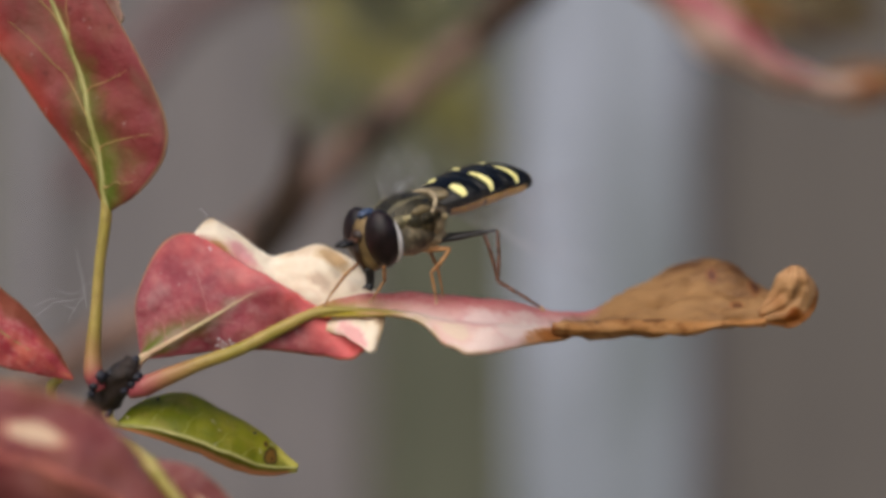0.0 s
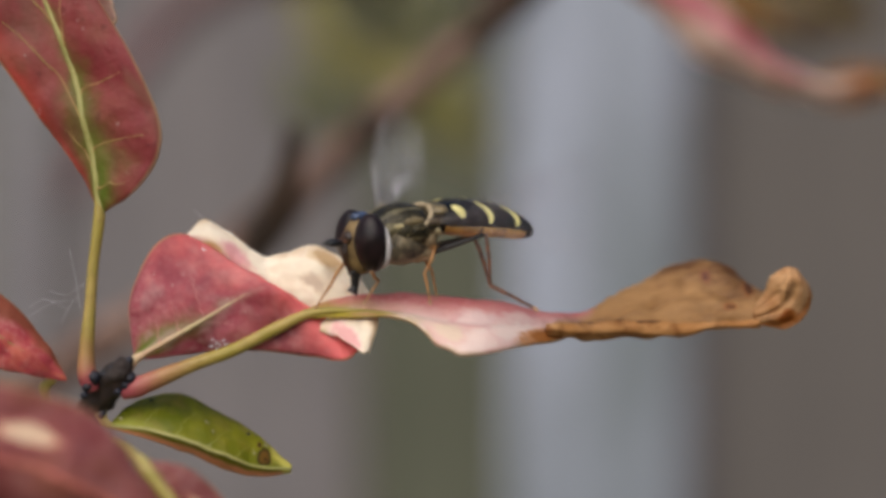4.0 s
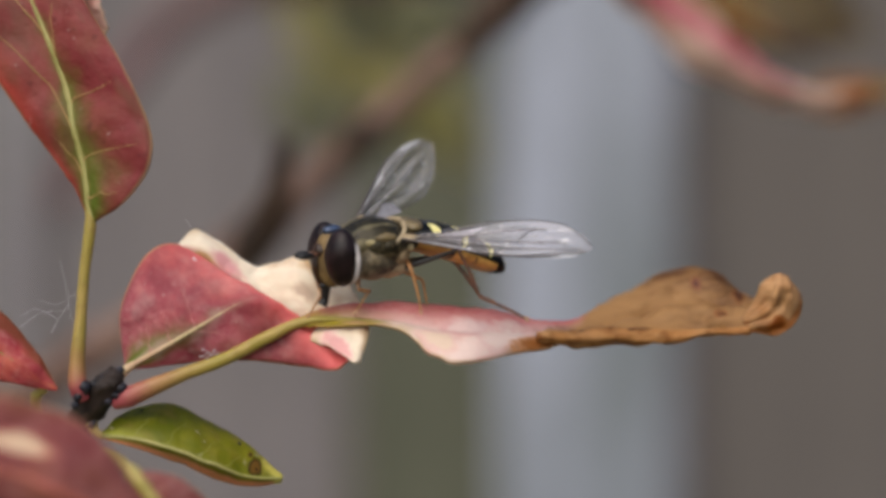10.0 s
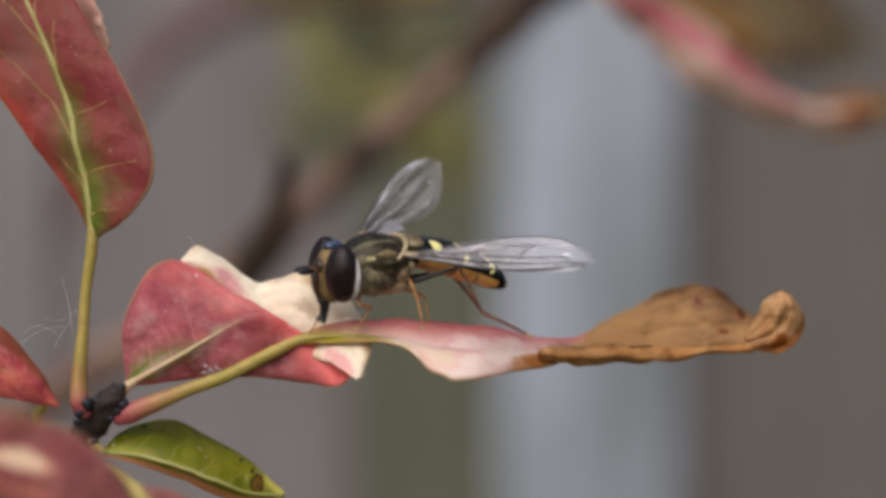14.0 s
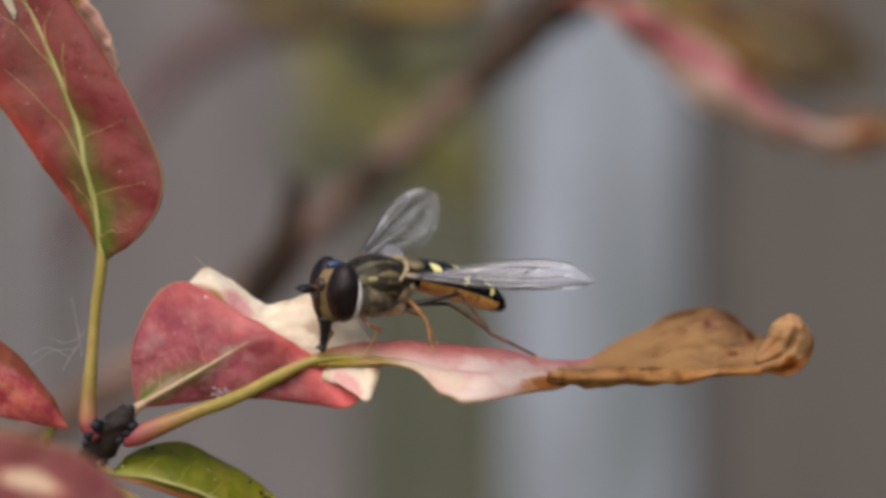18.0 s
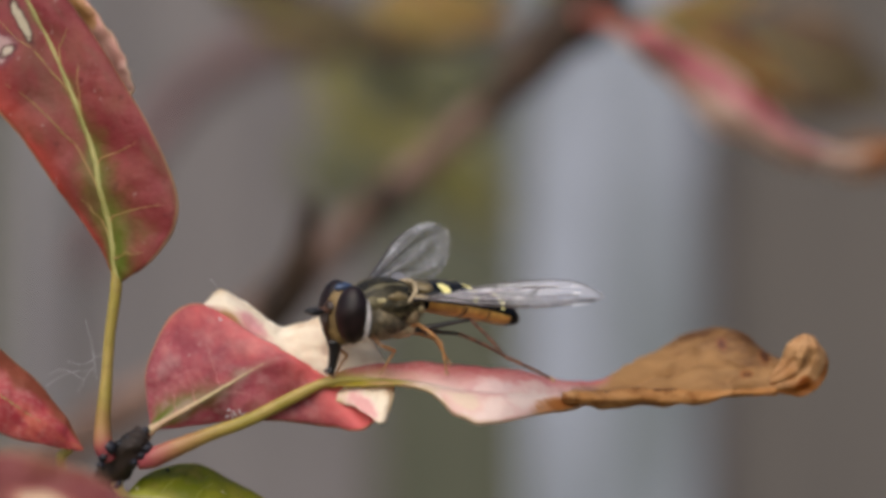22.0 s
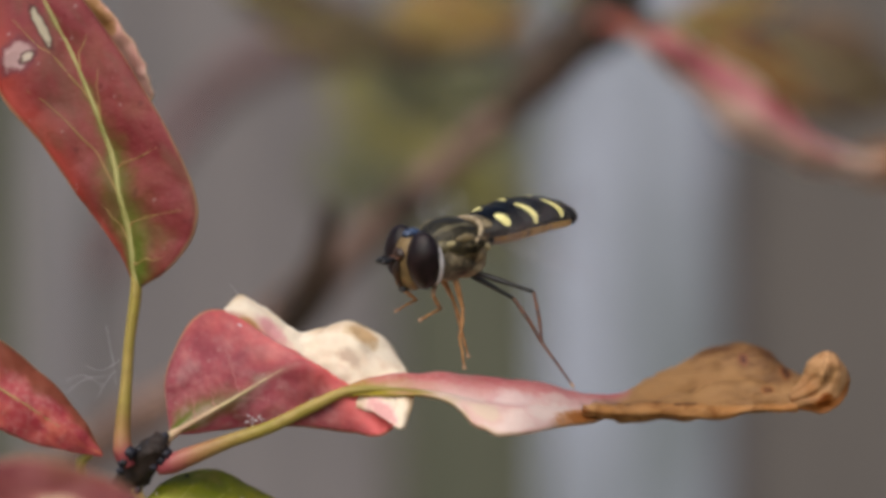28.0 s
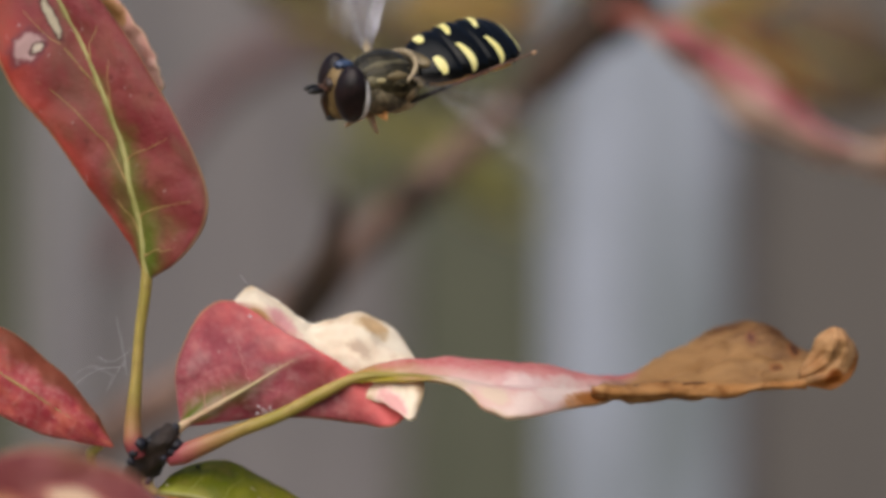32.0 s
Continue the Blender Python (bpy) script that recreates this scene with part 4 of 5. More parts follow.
thorax = part("thorax", egg((0, 0, 0), (1.85, 1.45, 1.32), seg=28, rings=20, shape=waist), M_thorax, fly, "dark bronze thorax")
for sy in (-1, 1):
    part("stripe", tube([(1.35, sy * 0.5, 0.68), (0.5, sy * 0.62, 0.98), (-0.5, sy * 0.66, 0.98), (-1.2, sy * 0.6, 0.74)], [0.14, 0.22, 0.22, 0.1], 20, 8), M_stripe, thorax)
    part("side_plate", egg((0.2, sy * 0.5, -0.34), (1.5, 0.94, 0.98), seg=32, rings=22, shape=lambda n: n * (1 + 0.1 * noise.noise(n * 2.4) + 0.05 * noise.noise(n * 6))), M_side, thorax, "hairy grey-tan side")
    part("shoulder", egg((0.95, sy * 0.95, 0.35), (0.4, 0.3, 0.35), seg=14, rings=10), M_stripe, thorax)
    part("side_seam", egg((-0.35, sy * 1.34, 0.15), (0.5, 0.16, 0.42), seg=14, rings=10), M_thorax, thorax)
    part("wing_base", egg((-0.1, sy * 1.2, 0.66), (0.5, 0.2, 0.2), seg=14, rings=10, shape=lambda n: n * (1 + 0.25 * noise.noise(n * 2.1))), M_scut_dark, thorax)
    part("side_mark", egg((0.6, sy * 1.12, 0.5), (0.36, 0.14, 0.14), seg=14, rings=10, shape=lambda n: n * (1 + 0.3 * noise.noise(n * 2.7))), M_stripe_pale, thorax)
    part("side_tuft", egg((-0.8, sy * 1.2, -0.2), (0.42, 0.22, 0.32), seg=16, rings=12, shape=lambda n: n * (1 + 0.4 * noise.noise(n * 3.1))), M_scut, thorax)
    part("coxa_plate", egg((-0.45, sy * 0.72, -0.82), (1.0, 0.5, 0.42), seg=20, rings=14, shape=lambda n: n * (1 + 0.22 * noise.noise(n * 2.9))), M_scut, thorax, "pale tan plate over the legs")
    part("halter", egg((-1.35, sy * 1.1, 0.05), (0.18, 0.16, 0.17), seg=12, rings=8), M_hair, thorax)
part("hind_rim", tube([(-0.35, -1.42, 0.3), (-0.95, -1.2, 0.72), (-1.3, -0.65, 1.0), (-1.38, 0, 1.1), (-1.3, 0.65, 1.0), (-0.95, 1.2, 0.72), (-0.35, 1.42, 0.3)], [0.07, 0.11, 0.12, 0.12, 0.12, 0.11, 0.07], 36, 8), M_scut, thorax)
part("scutellum", egg((-1.82, 0, 0.82), (0.58, 0.98, 0.32), seg=18, rings=12), M_scut_dark, fly, "translucent olive-brown scutellum")
fuzz = bmesh.new()
rng = random.Random(7)
for _ in range(1500):
    a, b = rng.uniform(0, 6.283), rng.uniform(-0.8, 0.97) ** 3 if rng.random() < 0.4 else rng.uniform(-0.8, 0.35)
    c = math.sqrt(1 - b * b)
    n = Vector((c * math.cos(a), c * math.sin(a), b))
    root = Vector((n.x * 1.78, n.y * 1.46, n.z * 1.27)) + Vector((0, 0, -0.04))
    tip = root + (n + Vector((rng.uniform(-0.5, 0.3), rng.uniform(-0.3, 0.3), rng.uniform(-0.2, 0.4)))).normalized() * rng.uniform(0.2, 0.5)
    sidev = n.orthogonal().normalized() * 0.008
    fuzz.faces.new([fuzz.verts.new(root - sidev), fuzz.verts.new(root + sidev), fuzz.verts.new(tip)])
part("fuzz", fuzz, M_hair, thorax, "short pale hairs", kind="stuff")

# head
HEAD = Vector((1.78, 0, -0.16))
head = part("head", egg(HEAD + Vector((0.16, 0, -0.12)), (0.78, 0.92, 1.3), seg=22, rings=16, shape=lambda n: Vector((n.x * (1 + 0.18 * max(0, -n.z)), n.y, n.z))), M_face, fly, "yellow face")
part("neck", egg((1.4, 0, -0.2), (0.5, 0.7, 0.75), seg=16, rings=12), M_side, fly)
for sy in (-1, 1):
    part("eye", egg(HEAD + Vector((0.1, sy * 0.8, 0.08)), (0.77, 0.9, 1.3), seg=28, rings=20, shape=lambda n: Vector((n.x * (1 - 0.12 * abs(n.z)), n.y, n.z))), M_eye, head, "large dark maroon eye")
    part("eye_rim", egg(HEAD + Vector((-0.27, sy * 0.82, -0.05)), (0.33, 0.86, 1.08), seg=24, rings=16), M_rim, head, "white rim behind the eye")
    ant = part("antenna", egg(HEAD + Vector((1.55, sy * 0.2, 0.18)), (0.42, 0.13, 0.16), seg=12, rings=10), M_black, head, "short black antenna")
    part("antenna_stem", tube([HEAD + Vector((0.75, sy * 0.14, 0.22)), HEAD + Vector((1.25, sy * 0.19, 0.2))], [0.09, 0.08], 4, 8), M_leg_brown, head)
part("crown", egg(HEAD + Vector((0.16, 0, 1.16)), (0.46, 0.3, 0.24), seg=16, rings=12), M_vertex, head, "bluish crown between the eyes")
part("brow", egg(HEAD + Vector((0.8, 0, 0.3)), (0.26, 0.4, 0.34), seg=14, rings=10), M_brow, head, "dark brown antenna base")
part("face_stripe", tube([HEAD + Vector((0.9, 0, 0.1)), HEAD + Vector((0.99, 0, -0.35)), HEAD + Vector((0.92, 0, -0.8)), HEAD + Vector((0.74, 0, -1.2))], [0.12, 0.2, 0.15, 0.12], 16, 8), M_brow, head, "dark stripe down the face")
part("face_knob", egg(HEAD + Vector((0.86, 0, -0.32)), (0.17, 0.2, 0.24), seg=14, rings=10), M_black, head)
part("mouth_edge", egg(HEAD + Vector((0.6, 0, -1.26)), (0.3, 0.24, 0.16), seg=14, rings=10), M_black, head)
MOUTH = HEAD + Vector((0.5, 0, -1.15))
proboscis = part("proboscis", tube([MOUTH, MOUTH + Vector((0.04, 0, -0.6)), MOUTH + Vector((0.14, 0, -1.25)), MOUTH + Vector((0.3, 0, -1.5))], [0.34, 0.24, 0.18, 0.26], 14, 10), M_black, fly, "black proboscis", at=MOUTH)

# abdomen
WAIST = Vector((-1.6, 0, 0.2))
WIDE = (1.0, 1.45, 1.62, 1.7, 1.74, 1.74, 1.7, 1.62, 1.54)
HIGH = (0.55, 0.76, 0.85, 0.87, 0.86, 0.82, 0.77, 0.7, 0.62)


def along_profile(values, s):
    s = max(0, min(0.9999, s)) * (len(values) - 1)
    k = int(s)
    return values[k] + (values[k + 1] - values[k]) * (s - k)


def abdomen_at(s, a, lift=0.0):
    """A point on the abdomen: s from waist to tip, a in degrees from the top, towards the left side."""
    w, h = along_profile(WIDE, s), along_profile(HIGH, s)
    if s > 0.76:
        blunt = math.sqrt(max(0.0004, 1 - ((s - 0.76) / 0.24) ** 2))
        w, h = w * blunt, h * blunt
    groove = 1 - 0.075 * sum(math.exp(-((s - g) / 0.018) ** 2) for g in (0.34, 0.58, 0.8))
    a = radians(a)
    r = Vector((0, math.sin(a) * w * groove, math.copysign(abs(math.cos(a)) ** 0.8, math.cos(a)) * h * groove * (1.0 if math.cos(a) > 0 else 0.8)))
    mid = Vector((-1.55 - 5.3 * s, 0, 0.35 - 1.0 * s * s))
    n = Vector((0, math.sin(a) / max(w, 0.1), math.cos(a) / max(h, 0.1))).normalized()
    return mid + r + n * lift


def shell(name, s0, s1, a0, a1, ns, na, material, parent, label="", lift=0.0, warp=None):
    bm = bmesh.new()
    closed = a1 - a0 >= 360
    grid = []
    for i in range(ns + 1):
        row = []
        for j in range(na + (0 if closed else 1)):
            s, a = s0 + (s1 - s0) * i / ns, a0 + (a1 - a0) * j / na
            if warp:
                s, a = warp(i / ns, j / na)
            row.append(bm.verts.new(abdomen_at(s, a, lift)))
        grid.append(row)
    m = len(grid[0])
    for i in range(ns):
        for j in range(m if closed else m - 1):
            bm.faces.new((grid[i][j], grid[i + 1][j], grid[i + 1][(j + 1) % m], grid[i][(j + 1) % m]))
    return part(name, bm, material, parent, label, at=WAIST)


abdomen = shell("abdomen", 0, 1, 0, 360, 60, 40, M_abdomen, fly, "glossy black abdomen with cream-yellow bars")
shell("belly", 0.04, 0.8, 90, 270, 30, 24, M_belly, abdomen, "orange-yellow belly", 0.02)
for g in (0.34, 0.58):
    shell("belly_band", g - 0.03, g + 0.015, 92, 268, 3, 20, M_brow, abdomen, "dark band on the belly", 0.03)
for s0, half, inner, outer, hook in ((0.18, 0.042, 22, 68, -0.01), (0.43, 0.034, 12, 82, -0.04), (0.7, 0.029, 12, 82, -0.04)):
    for sy in (-1, 1):
        def comma(i, j, s0=s0, half=half, inner=inner, outer=outer, hook=hook, sy=sy):
            f = j
            w = half * (math.sin(math.pi * (0.07 + 0.86 * f)) ** 0.5) * (1.12 - 0.3 * f)
            return s0 + hook * (f - 0.5) ** 2 * 3 - hook * 0.4 + (i - 0.5) * 2 * w, sy * (inner + (outer - inner) * f)
        shell("bar", 0, 1, 0, 1, 6, 18, M_bar, abdomen, "", 0.018, comma)
shell("tip_band", 0.925, 0.945, -80, 80, 2, 20, M_bar, abdomen, "", 0.012)

# wings: x along the span, y from the front edge to the hind edge
SPAN = 8.9


def wing_edge(f):
    half = 0.13 * (1 - 0.7 * f) + 2.5 * (f ** 1.1) * max(0.0, 1 - f ** 2.8) ** 0.8
    middle = 0.05 + 1.2 * f ** 0.9 - 0.15 * math.sin(math.pi * f) - 0.75 * f ** 5
    return middle - half, middle + half


def wing_fold(f, c):
    """The membrane's height: folds between the veins, and the hind edge turned down."""
    return (0.16 * math.sin(c * 19 + f * 3) + 0.05 * math.sin(c * 41 - f * 7)) * math.sin(3.14 * min(1, f * 1.1)) - 0.14 * c * c


def make_wing(sy):
    bm = bmesh.new()
    grid = []
    for i in range(41):
        f = i / 40
        a, b = wing_edge(f)
        grid.append([bm.verts.new((f * SPAN, a + (b - a) * j / 24, wing_fold(f, j / 24))) for j in range(25)])
    for i in range(40):
        for j in range(24):
            bm.faces.new((grid[i][j], grid[i + 1][j], grid[i + 1][j + 1], grid[i][j + 1]))
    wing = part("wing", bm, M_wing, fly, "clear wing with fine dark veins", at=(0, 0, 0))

    def lay(points, r):
        pts = []
        for f, c in points:
            a, b = wing_edge(f)
            pts.append((f * SPAN, a + (b - a) * c, 0.02 + wing_fold(f, c)))
        part("wing_vein", tube(pts, [r * 0.95, r * 0.6], 20, 5), M_wing_vein, wing)
    lay(((0, 0.1), (0.3, 0.01), (0.6, 0.005), (0.97, 0.05)), 0.06)
    lay(((0.02, 0.3), (0.3, 0.14), (0.6, 0.1), (0.85, 0.08)), 0.05)
    lay(((0.05, 0.4), (0.35, 0.26), (0.65, 0.25), (0.96, 0.3)), 0.045)
    lay(((0.15, 0.38), (0.4, 0.44), (0.65, 0.46), (0.84, 0.5), (0.86, 0.3)), 0.04)
    lay(((0.08, 0.5), (0.35, 0.6), (0.55, 0.74), (0.72, 0.84)), 0.04)
    lay(((0.05, 0.6), (0.2, 0.76), (0.34, 0.97)), 0.04)
    lay(((0.6, 0.46), (0.64, 0.62), (0.66, 0.78)), 0.035)
    lay(((0.38, 0.26), (0.4, 0.36), (0.41, 0.46)), 0.035)
    lay(((0.4, 0.99), (0.6, 0.985), (0.8, 0.97), (0.96, 0.85), (0.985, 0.5), (0.97, 0.1)), 0.03)
    lay(((0.12, 0.8), (0.25, 0.93), (0.4, 0.99)), 0.035)
    flap = bmesh.new()
    strips = []
    for k in range(13):
        f = 0.15 + 0.24 * k / 12
        a, b = wing_edge(f)
        wide = (0.16 + 0.3 * math.sin(math.pi * k / 12)) * (b - a)
        strips.append([flap.verts.new((f * SPAN, b + 0.06 - wide * (1 - c), 0.03 + wing_fold(f, 0.9) - 0.1 * c * c)) for c in (0, 0.35, 0.7, 1)])
    for a, b in zip(strips, strips[1:]):
        for c in range(3):
            flap.faces.new((a[c], b[c], b[c + 1], a[c + 1]))
    part("alula", flap, M_alula, wing, "whitish flap at the hind edge of the wing root")
    root_bm = egg((0.35, 0.1, -0.02), (0.5, 0.2, 0.1), seg=12, rings=8)
    part("wing_root", root_bm, M_scut, wing)
    return wing


wing_left, wing_right = make_wing(1), make_wing(-1)

# legs: thigh, shin and foot lie along their own x axis
LEGS = {}
for row, hip, sizes in (("front", (0.95, 0.45, -0.95), (1.4, 1.25, 1.15)), ("mid", (0.1, 0.6, -1.1), (1.5, 1.35, 1.3)), ("hind", (-0.75, 0.6, -1.05), (3.1, 2.3, 2.3))):
    for sy in (1, -1):
        dark = row == "hind"
        leg = part("leg", tube([(0, 0, 0), (sizes[0] * 0.4, 0, 0), (sizes[0], 0, 0)], [0.11, 0.14, 0.075], 12, 8), M_black if dark else M_leg_tan if row == "front" else M_leg_orange, fly, "black and red-brown hind leg" if dark else "orange leg", at=(0, 0, 0))
        shin = part("shin", tube([(0, 0, 0), (sizes[1] * 0.5, 0, 0.05), (sizes[1], 0, 0)], [0.075, 0.085, 0.065], 12, 8), M_leg_brown if dark else M_leg_orange, leg, at=(0, 0, 0))
        foot = part("foot", tube([(0, 0, 0), (sizes[2] * 0.5, 0, 0.02), (sizes[2], 0, 0)], [0.065, 0.05, 0.04], 12, 8), M_leg_brown if dark else M_leg_orange, leg, at=(0, 0, 0))
        part("foot_pad", egg((sizes[2], 0, 0), (0.13, 0.08, 0.07), seg=10, rings=8), M_claw, foot, at=(0, 0, 0))
        LEGS[row, sy] = (leg, shin, foot, Vector((hip[0], hip[1] * sy, hip[2])), sizes)


def motions():
    # the dry leaf dips about its foot
    base = (Vector(HINGE) - ORIGIN[shrub]) * MM
    walk(dry, [(t, pose(base.x, base.y, base.z, 0, a, 0)) for t, a in DIP])

    # the fly's body
    def body(t):
        rows = FLY
        k = max(i for i in range(len(rows)) if rows[i][0] <= t + 1e-6)
        a, b = rows[k], rows[min(k + 1, len(rows) - 1)]
        f = 0 if a is b else (t - a[0]) / (b[0] - a[0])
        x, z, rx, ry, rz = [p + (q - p) * f for p, q in zip(a[1:6], b[1:6])]
        return Matrix.Translation(CENTRE) @ pose(x * MM, 0, z * MM, rx, ry, rz)

    walk(fly, [(row[0], body(row[0])) for row in FLY])
    def twist(t):
        return -6 * max(0, min(1, (6.5 - t) / 1.0, 1)) - 15 * max(0, min(1, (t - 29.2) / 1.0))

    walk(abdomen, [(row[0], pose(*(WAIST * MM), twist(row[0]), row[6], 0)) for row in FLY])

    # wings: at rest from 7.5 to 23.6 s, beating before and after
    root = {1: Vector((-0.8, 1.25, 0.6)), -1: Vector((0.2, -1.15, 0.9))}
    def axes(span, chord):
        x = Vector(span).normalized()
        z = x.cross(Vector(chord)).normalized()
        return Matrix((x, z.cross(x), z)).transposed()

    settle = ((7.0, (0.2, 6.4, 6.2), (8.9, -3.6, -0.75)), (7.5, (1.0, 7.0, 5.7), (8.8, -3.8, -0.65)), (8.0, (2.0, 7.2, 5.1), (8.8, -3.9, -0.95)), (9.0, (3.1, 7.4, 4.45), (8.8, -3.9, -0.95)),
              (14.0, (3.5, 7.5, 4.25), (8.85, -3.8, -0.7)), (20.0, (3.25, 8.0, 3.65), (8.85, -3.8, -0.5)), (22.9, (3.45, 8.1, 3.1), (8.9, -3.8, -0.2)), (24.0, (3.0, 8.2, 1.8), (8.7, -3.6, -2.0)))

    def rest(t, sy):
        k = max([i for i in range(len(settle) - 1) if settle[i][0] <= t] or [0])
        f = max(0, min(1, (t - settle[k][0]) / (settle[k + 1][0] - settle[k][0])))
        which = 2 if sy == 1 else 1
        span = Vector(settle[k][which]).lerp(Vector(settle[k + 1][which]), f)
        early = max(0, min(1, 8 - t))
        late = max(0, min(1, (t - 12) / 8))
        chord = (0.1, 0.7 - 0.3 * early, 0.7 - 0.26 * late + 0.2 * early) if sy == 1 else (0.5 + 0.35 * early, 0.45 - 0.35 * early, -0.74 + 0.54 * early)
        return body(t).to_3x3().inverted() @ axes(span, chord)

    for sy, wing in ((1, wing_left), (-1, wing_right)):
        spread = axes((-0.18, sy, 0.05), (-1, -0.18 * sy, -0.12))

        def beat(i):
            shown = max(math.exp(-((i / FPS - s) / 0.35) ** 2) for s in (3.0, 29.0))
            up = 4 + 20 * shown + (60 - 6 * shown) * math.sin(i * math.pi / 2 - shown * math.pi / 6)
            sweep = 24 * math.cos(i * math.pi / 2) * (1 - shown)
            return Euler((radians(up * sy), 0, radians(sweep * sy))).to_matrix() @ spread

        # strokes in which a wing hangs almost still: seconds, span and chord of the far and of the near wing, stillness
        held = ((0, (0.1, 1, 0.1), (1, 0, 0), (0.75, -0.6, -0.1), (0.6, 0.75, 0), 0.3), (1, (0.1, 1, 0.1), (1, 0, 0), (0.75, -0.6, -0.15), (0.6, 0.75, 0), 0.3),
                (2, (-0.25, 0.95, 0.12), (0.95, 0.25, 0.05), (0.85, -0.5, -0.22), (0.5, 0.85, -0.05), 0.4), (3, (-0.25, 0.4, 0.85), (0.9, 0.2, 0.2), (0.8, -0.55, 0.0), (0.1, 0.4, 0.7), 0.1),
                (6, (0.05, 0.95, 0.2), (1, 0, 0.05), (0.7, -0.7, -0.05), (0.7, 0.7, 0), 0.4), (24, (0.1, 1, 0.1), (1, 0, 0), (0.87, -0.4, -0.24), (0.35, 0.85, -0.02), 0.7), (25, (-0.05, 0.8, 0.58), (0, 0.58, -0.8), (0.64, -0.72, 0.22), (0.65, 0.7, 0.34), 0.7),
                (28, (0, 1, 0), (1, 0, 0), (0.5, -0.85, 0), (0.85, 0.5, 0), 0.3), (29, (-0.27, 0.65, 0.66), (0.9, 0.2, 0.15), (0.3, -0.95, 0), (0.95, 0.3, 0), 0.2),
                (30, (-0.52, 0.78, 0.34), (0.45, 0.83, -0.3), (0.3, -0.6, -0.7), (0.8, 0.5, -0.1), 0.2), (31, (0, 1, 0.05), (1, 0, 0), (0.4, -0.9, 0), (0.9, 0.4, 0), 0.3),
                (32, (-0.2, 0.7, 0.6), (0.9, 0.25, 0), (0.8, -0.5, -0.42), (0.4, 0.85, -0.1), 0.1))
        still = {}
        for t, far_span, far_chord, near_span, near_chord, calmness in held:
            way = axes(near_span, near_chord) if sy == 1 else axes(far_span, far_chord)
            still[round(t * FPS)] = ((body(t).to_3x3().inverted() @ way).to_quaternion(), calmness)

        def stroke(i):
            q = beat(i).to_quaternion()
            for k, (stay, calmness) in still.items():
                if abs(i - k) < 4:
                    turn = 2 * math.acos(min(1, abs(stay.dot(q))))
                    reach = radians(68) * abs(i - k) * (1 - 0.8 * calmness if abs(i - k) == 1 else 1)
                    q = stay.slerp(q, min(1, reach / max(turn, 1e-4)))
            return q

        rows = []
        last = frame(32.0) - 1
        i = 0
        while i <= last:
            t = i / FPS
            calm = 0.0
            if 6.7 <= t < 23.95:
                calm = min(1.0, (t - 6.7) / 0.3, (23.95 - t) / 0.3)
            q = stroke(i).slerp(rest(t, sy).to_quaternion(), max(0, min(1, calm * (2 - calm))))
            rows.append((t, Matrix.LocRotScale(root[sy] * MM, q, None)))
            i += 30 if 8.0 <= t < 22.9 and abs(t - round(t)) < 0.01 else 1
        walk(wing, rows)

    # the proboscis folds up as the fly leaves
    tuck = [(0.0, 0, 0.5), (12.0, 4, 0.5), (14.5, 2, 0.4), (18.0, 4, 0.0), (23.0, 0, 0.0), (24.0, 6, 0.5), (25.0, 14, 0.8), (25.5, 20, 0.7), (26.3, 45, 0.5), (27.2, 105, 0.5), (32.0, 105, 0.5)]
    walk(proboscis, [(t, pose(MOUTH.x * MM, 0, (MOUTH.z + up) * MM, 0, a, 0)) for t, a, up in tuck])

    # legs: feet stay on the leaf until the fly rises, then trail
    planted = {("hind", 1): (3.78, -0.6, -3.01), ("hind", -1): (3.79, 1.4, -2.96), ("mid", 1): (-0.90, -0.5, -2.66), ("mid", -1): (-0.6, 1.2, -2.55), ("front", 1): (-3.78, -0.8, -2.66), ("front", -1): (-5.88, -0.4, -2.87)}
    leave = {"front": (26.6, 27.4), "mid": (28.3, 29.8), "hind": (28.1, 29.0)}
    times = [row[0] for row in FLY]

    def aim(a, b, up):
        x = (b - a).normalized()
        z = (up - x * up.dot(x)).normalized()
        m = Matrix((x, z.cross(x), z)).transposed().to_4x4()
        m.translation = a * MM
        return m

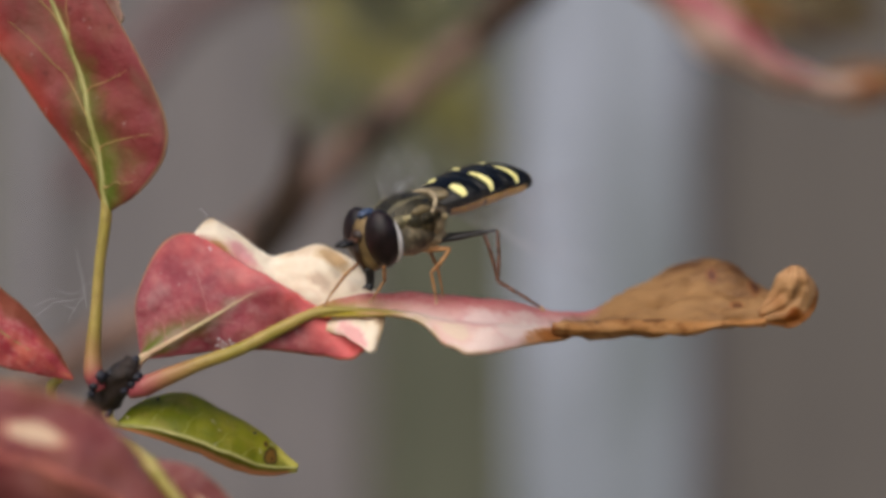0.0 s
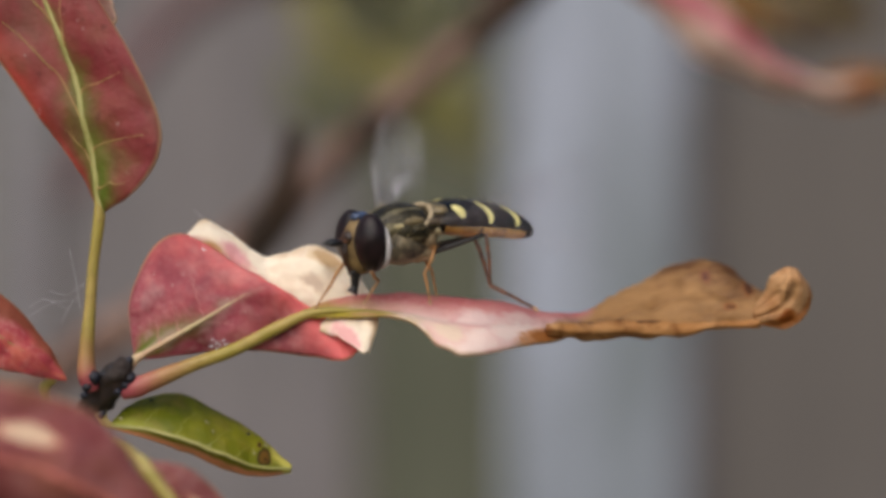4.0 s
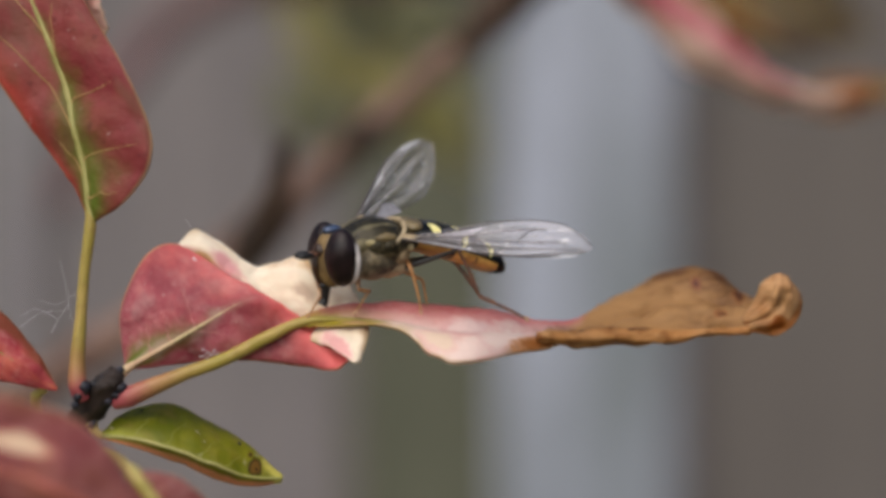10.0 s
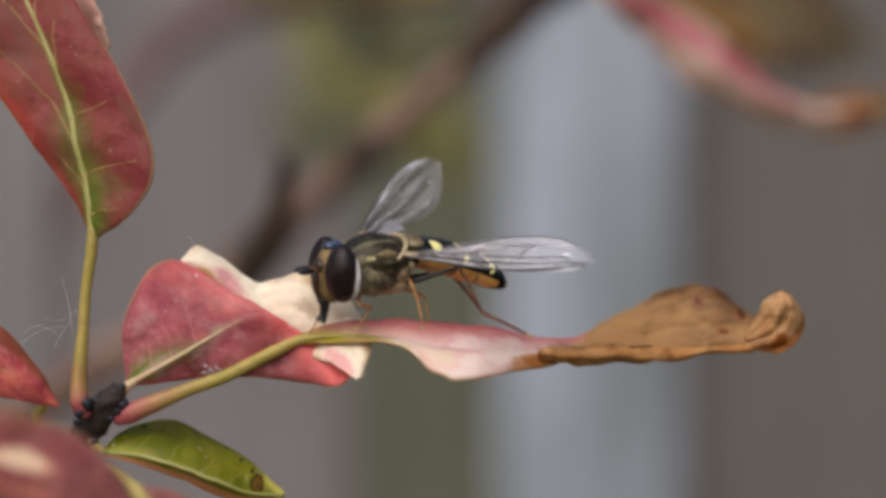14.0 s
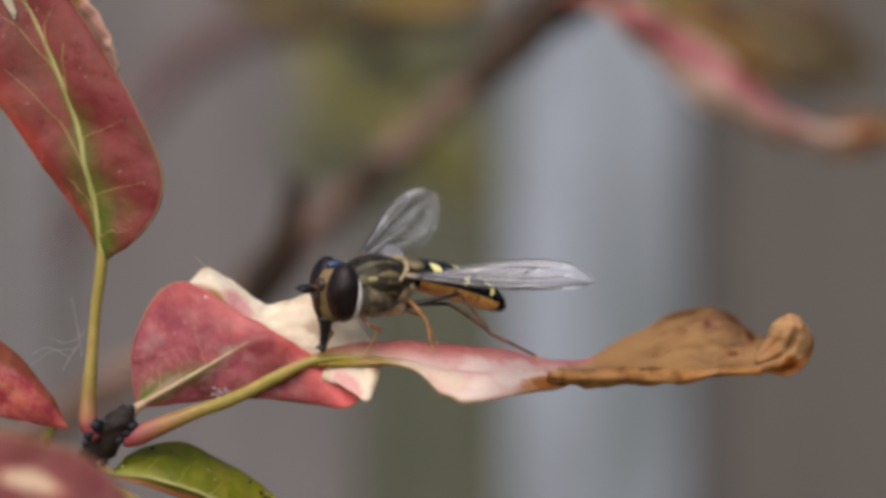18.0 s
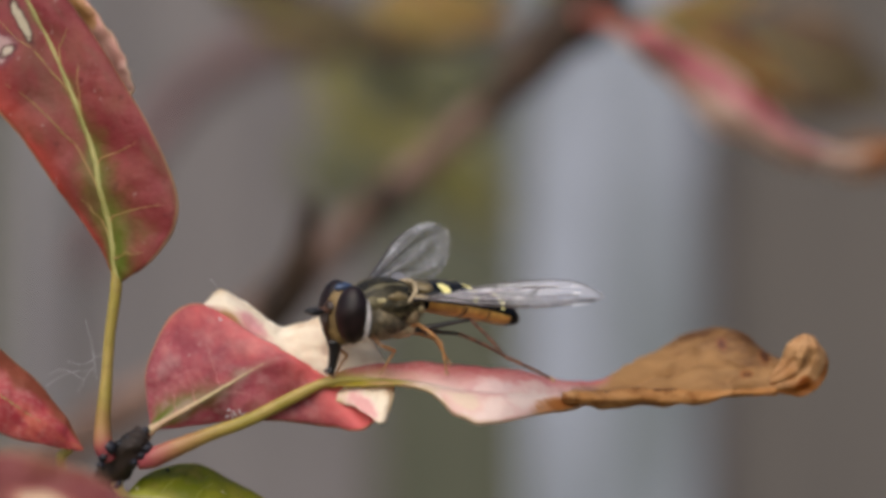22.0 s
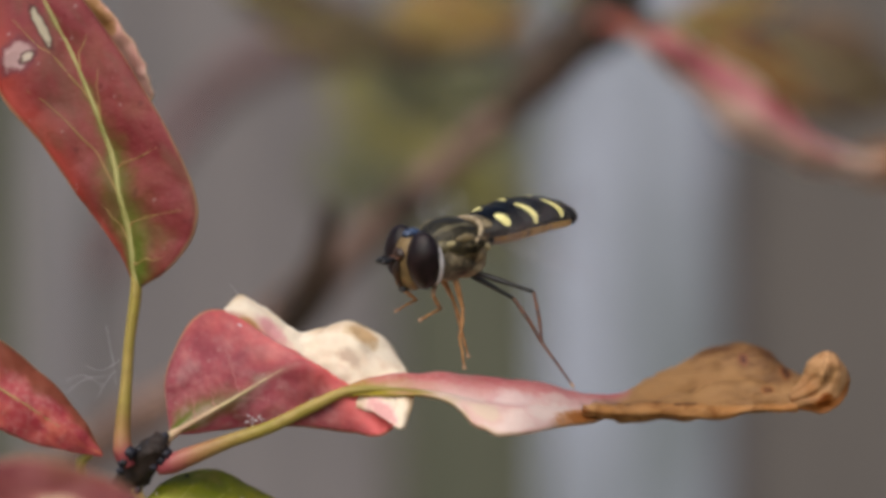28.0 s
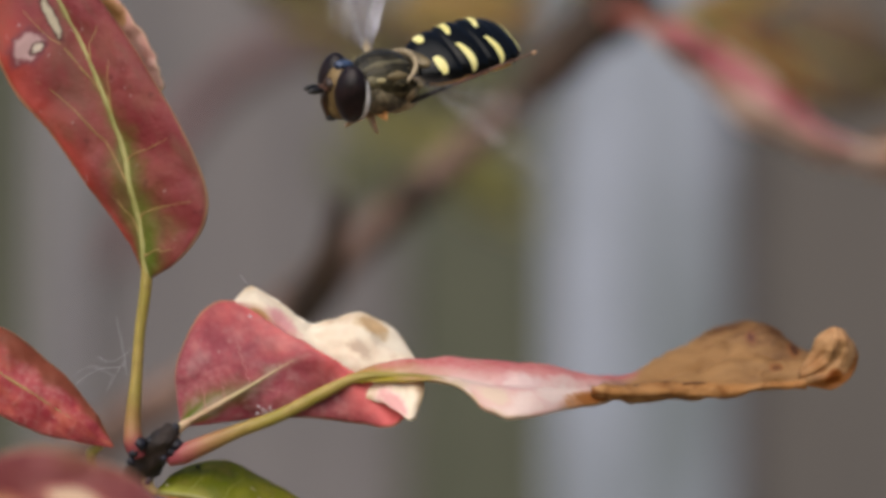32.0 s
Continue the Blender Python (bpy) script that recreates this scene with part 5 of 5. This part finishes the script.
    for (row, sy), (leg, shin, foot, hip, (l1, l2, l3)) in LEGS.items():
        tracks = ([], [], [])
        for t in times:
            inverse = body(t).inverted()
            stand = (inverse @ (CENTRE + Vector(planted[row, sy]) * MM)) / MM
            free = Vector((-2.2, 0.9, -1.15))
            if row == "front":
                free = Vector((2.2, 0.9, -2.7)).lerp(Vector((1.7, 0.5, -1.6)), max(0, min(1, (t - 28.5) / 1.3)))
            free.y *= sy
            if row == "hind":
                late = max(0, min(1, (t - 30.0) / 1.0))
                way = Vector((6.4, 0.5, 0.4)).lerp(Vector((5.9, -0.5, 2.3)), late)
                free = Vector((-8.3, 1.3 * sy, -3.2)).lerp(hip + inverse.to_3x3() @ way, max(0, min(1, (t - 29.0) / 1.0)))
                if sy == -1:
                    free = free.lerp(hip + Vector((-6.2, 0.6, 1.4)), max(0, min(1, (t - 27.8) / 0.8)))
            if row == "mid":
                free = free.lerp(hip + inverse.to_3x3() @ Vector((-1.6, -0.5, -0.75)), max(0, min(1, (t - 29.6) / 1.0)))
            t0, t1 = leave[row]
            w = max(0, min(1, (t - t0) / (t1 - t0)))
            w = w * w * (3 - 2 * w)
            end = stand.lerp(free, w)
            high = max(0, min(1, (body(t).translation.z - CENTRE.z) / MM / 3.2))
            world_back = Vector((-0.9 + 0.35 * high, 0, 0.4 + 0.4 * high)) if row == "hind" else Vector((-0.15, 0, 0.8))
            if row == "front":
                world_back = Vector((0.45, 0.1 * sy, 0.7))
            back = (inverse.to_3x3() @ world_back).normalized()
            ankle = end + back.lerp({"hind": (hip - end).normalized(), "mid": (inverse.to_3x3() @ Vector((0.85, 0.2, 0.4))).normalized(), "front": Vector((-0.9, 0, 0.25))}[row], w).normalized() * l3
            gap = ankle - hip
            d = min(gap.length, (l1 + l2) * 0.985)
            d = max(d, abs(l1 - l2) * 1.08)
            along = gap.normalized()
            ankle = hip + along * d
            bend = {"front": Vector((0.6, 0.5 * sy, 0.2)), "mid": Vector((-0.9, 0.45 * sy, 0.3)), "hind": (inverse.to_3x3() @ (Vector((0.25, -0.1, 1)) if sy == 1 else Vector((0.45, 0.1, 1)))).lerp(inverse.to_3x3() @ (Vector((0, -1, -0.1)) if sy == 1 else Vector((0, 0.5, 1))), max(0, min(1, t - 29.2)))}[row]
            bend = (bend - along * bend.dot(along)).normalized()
            c = (l1 * l1 + d * d - l2 * l2) / (2 * l1 * d)
            knee = hip + along * l1 * c + bend * l1 * math.sqrt(max(0, 1 - c * c))
            mats = (aim(hip, knee, bend), aim(knee, ankle, bend), aim(ankle, end, bend))
            inv = mats[0].inverted()
            tracks[0].append((t, mats[0]))
            tracks[1].append((t, inv @ mats[1]))
            tracks[2].append((t, inv @ mats[2]))
        for ob, rows in zip((leg, shin, foot), tracks):
            walk(ob, rows)


motions()
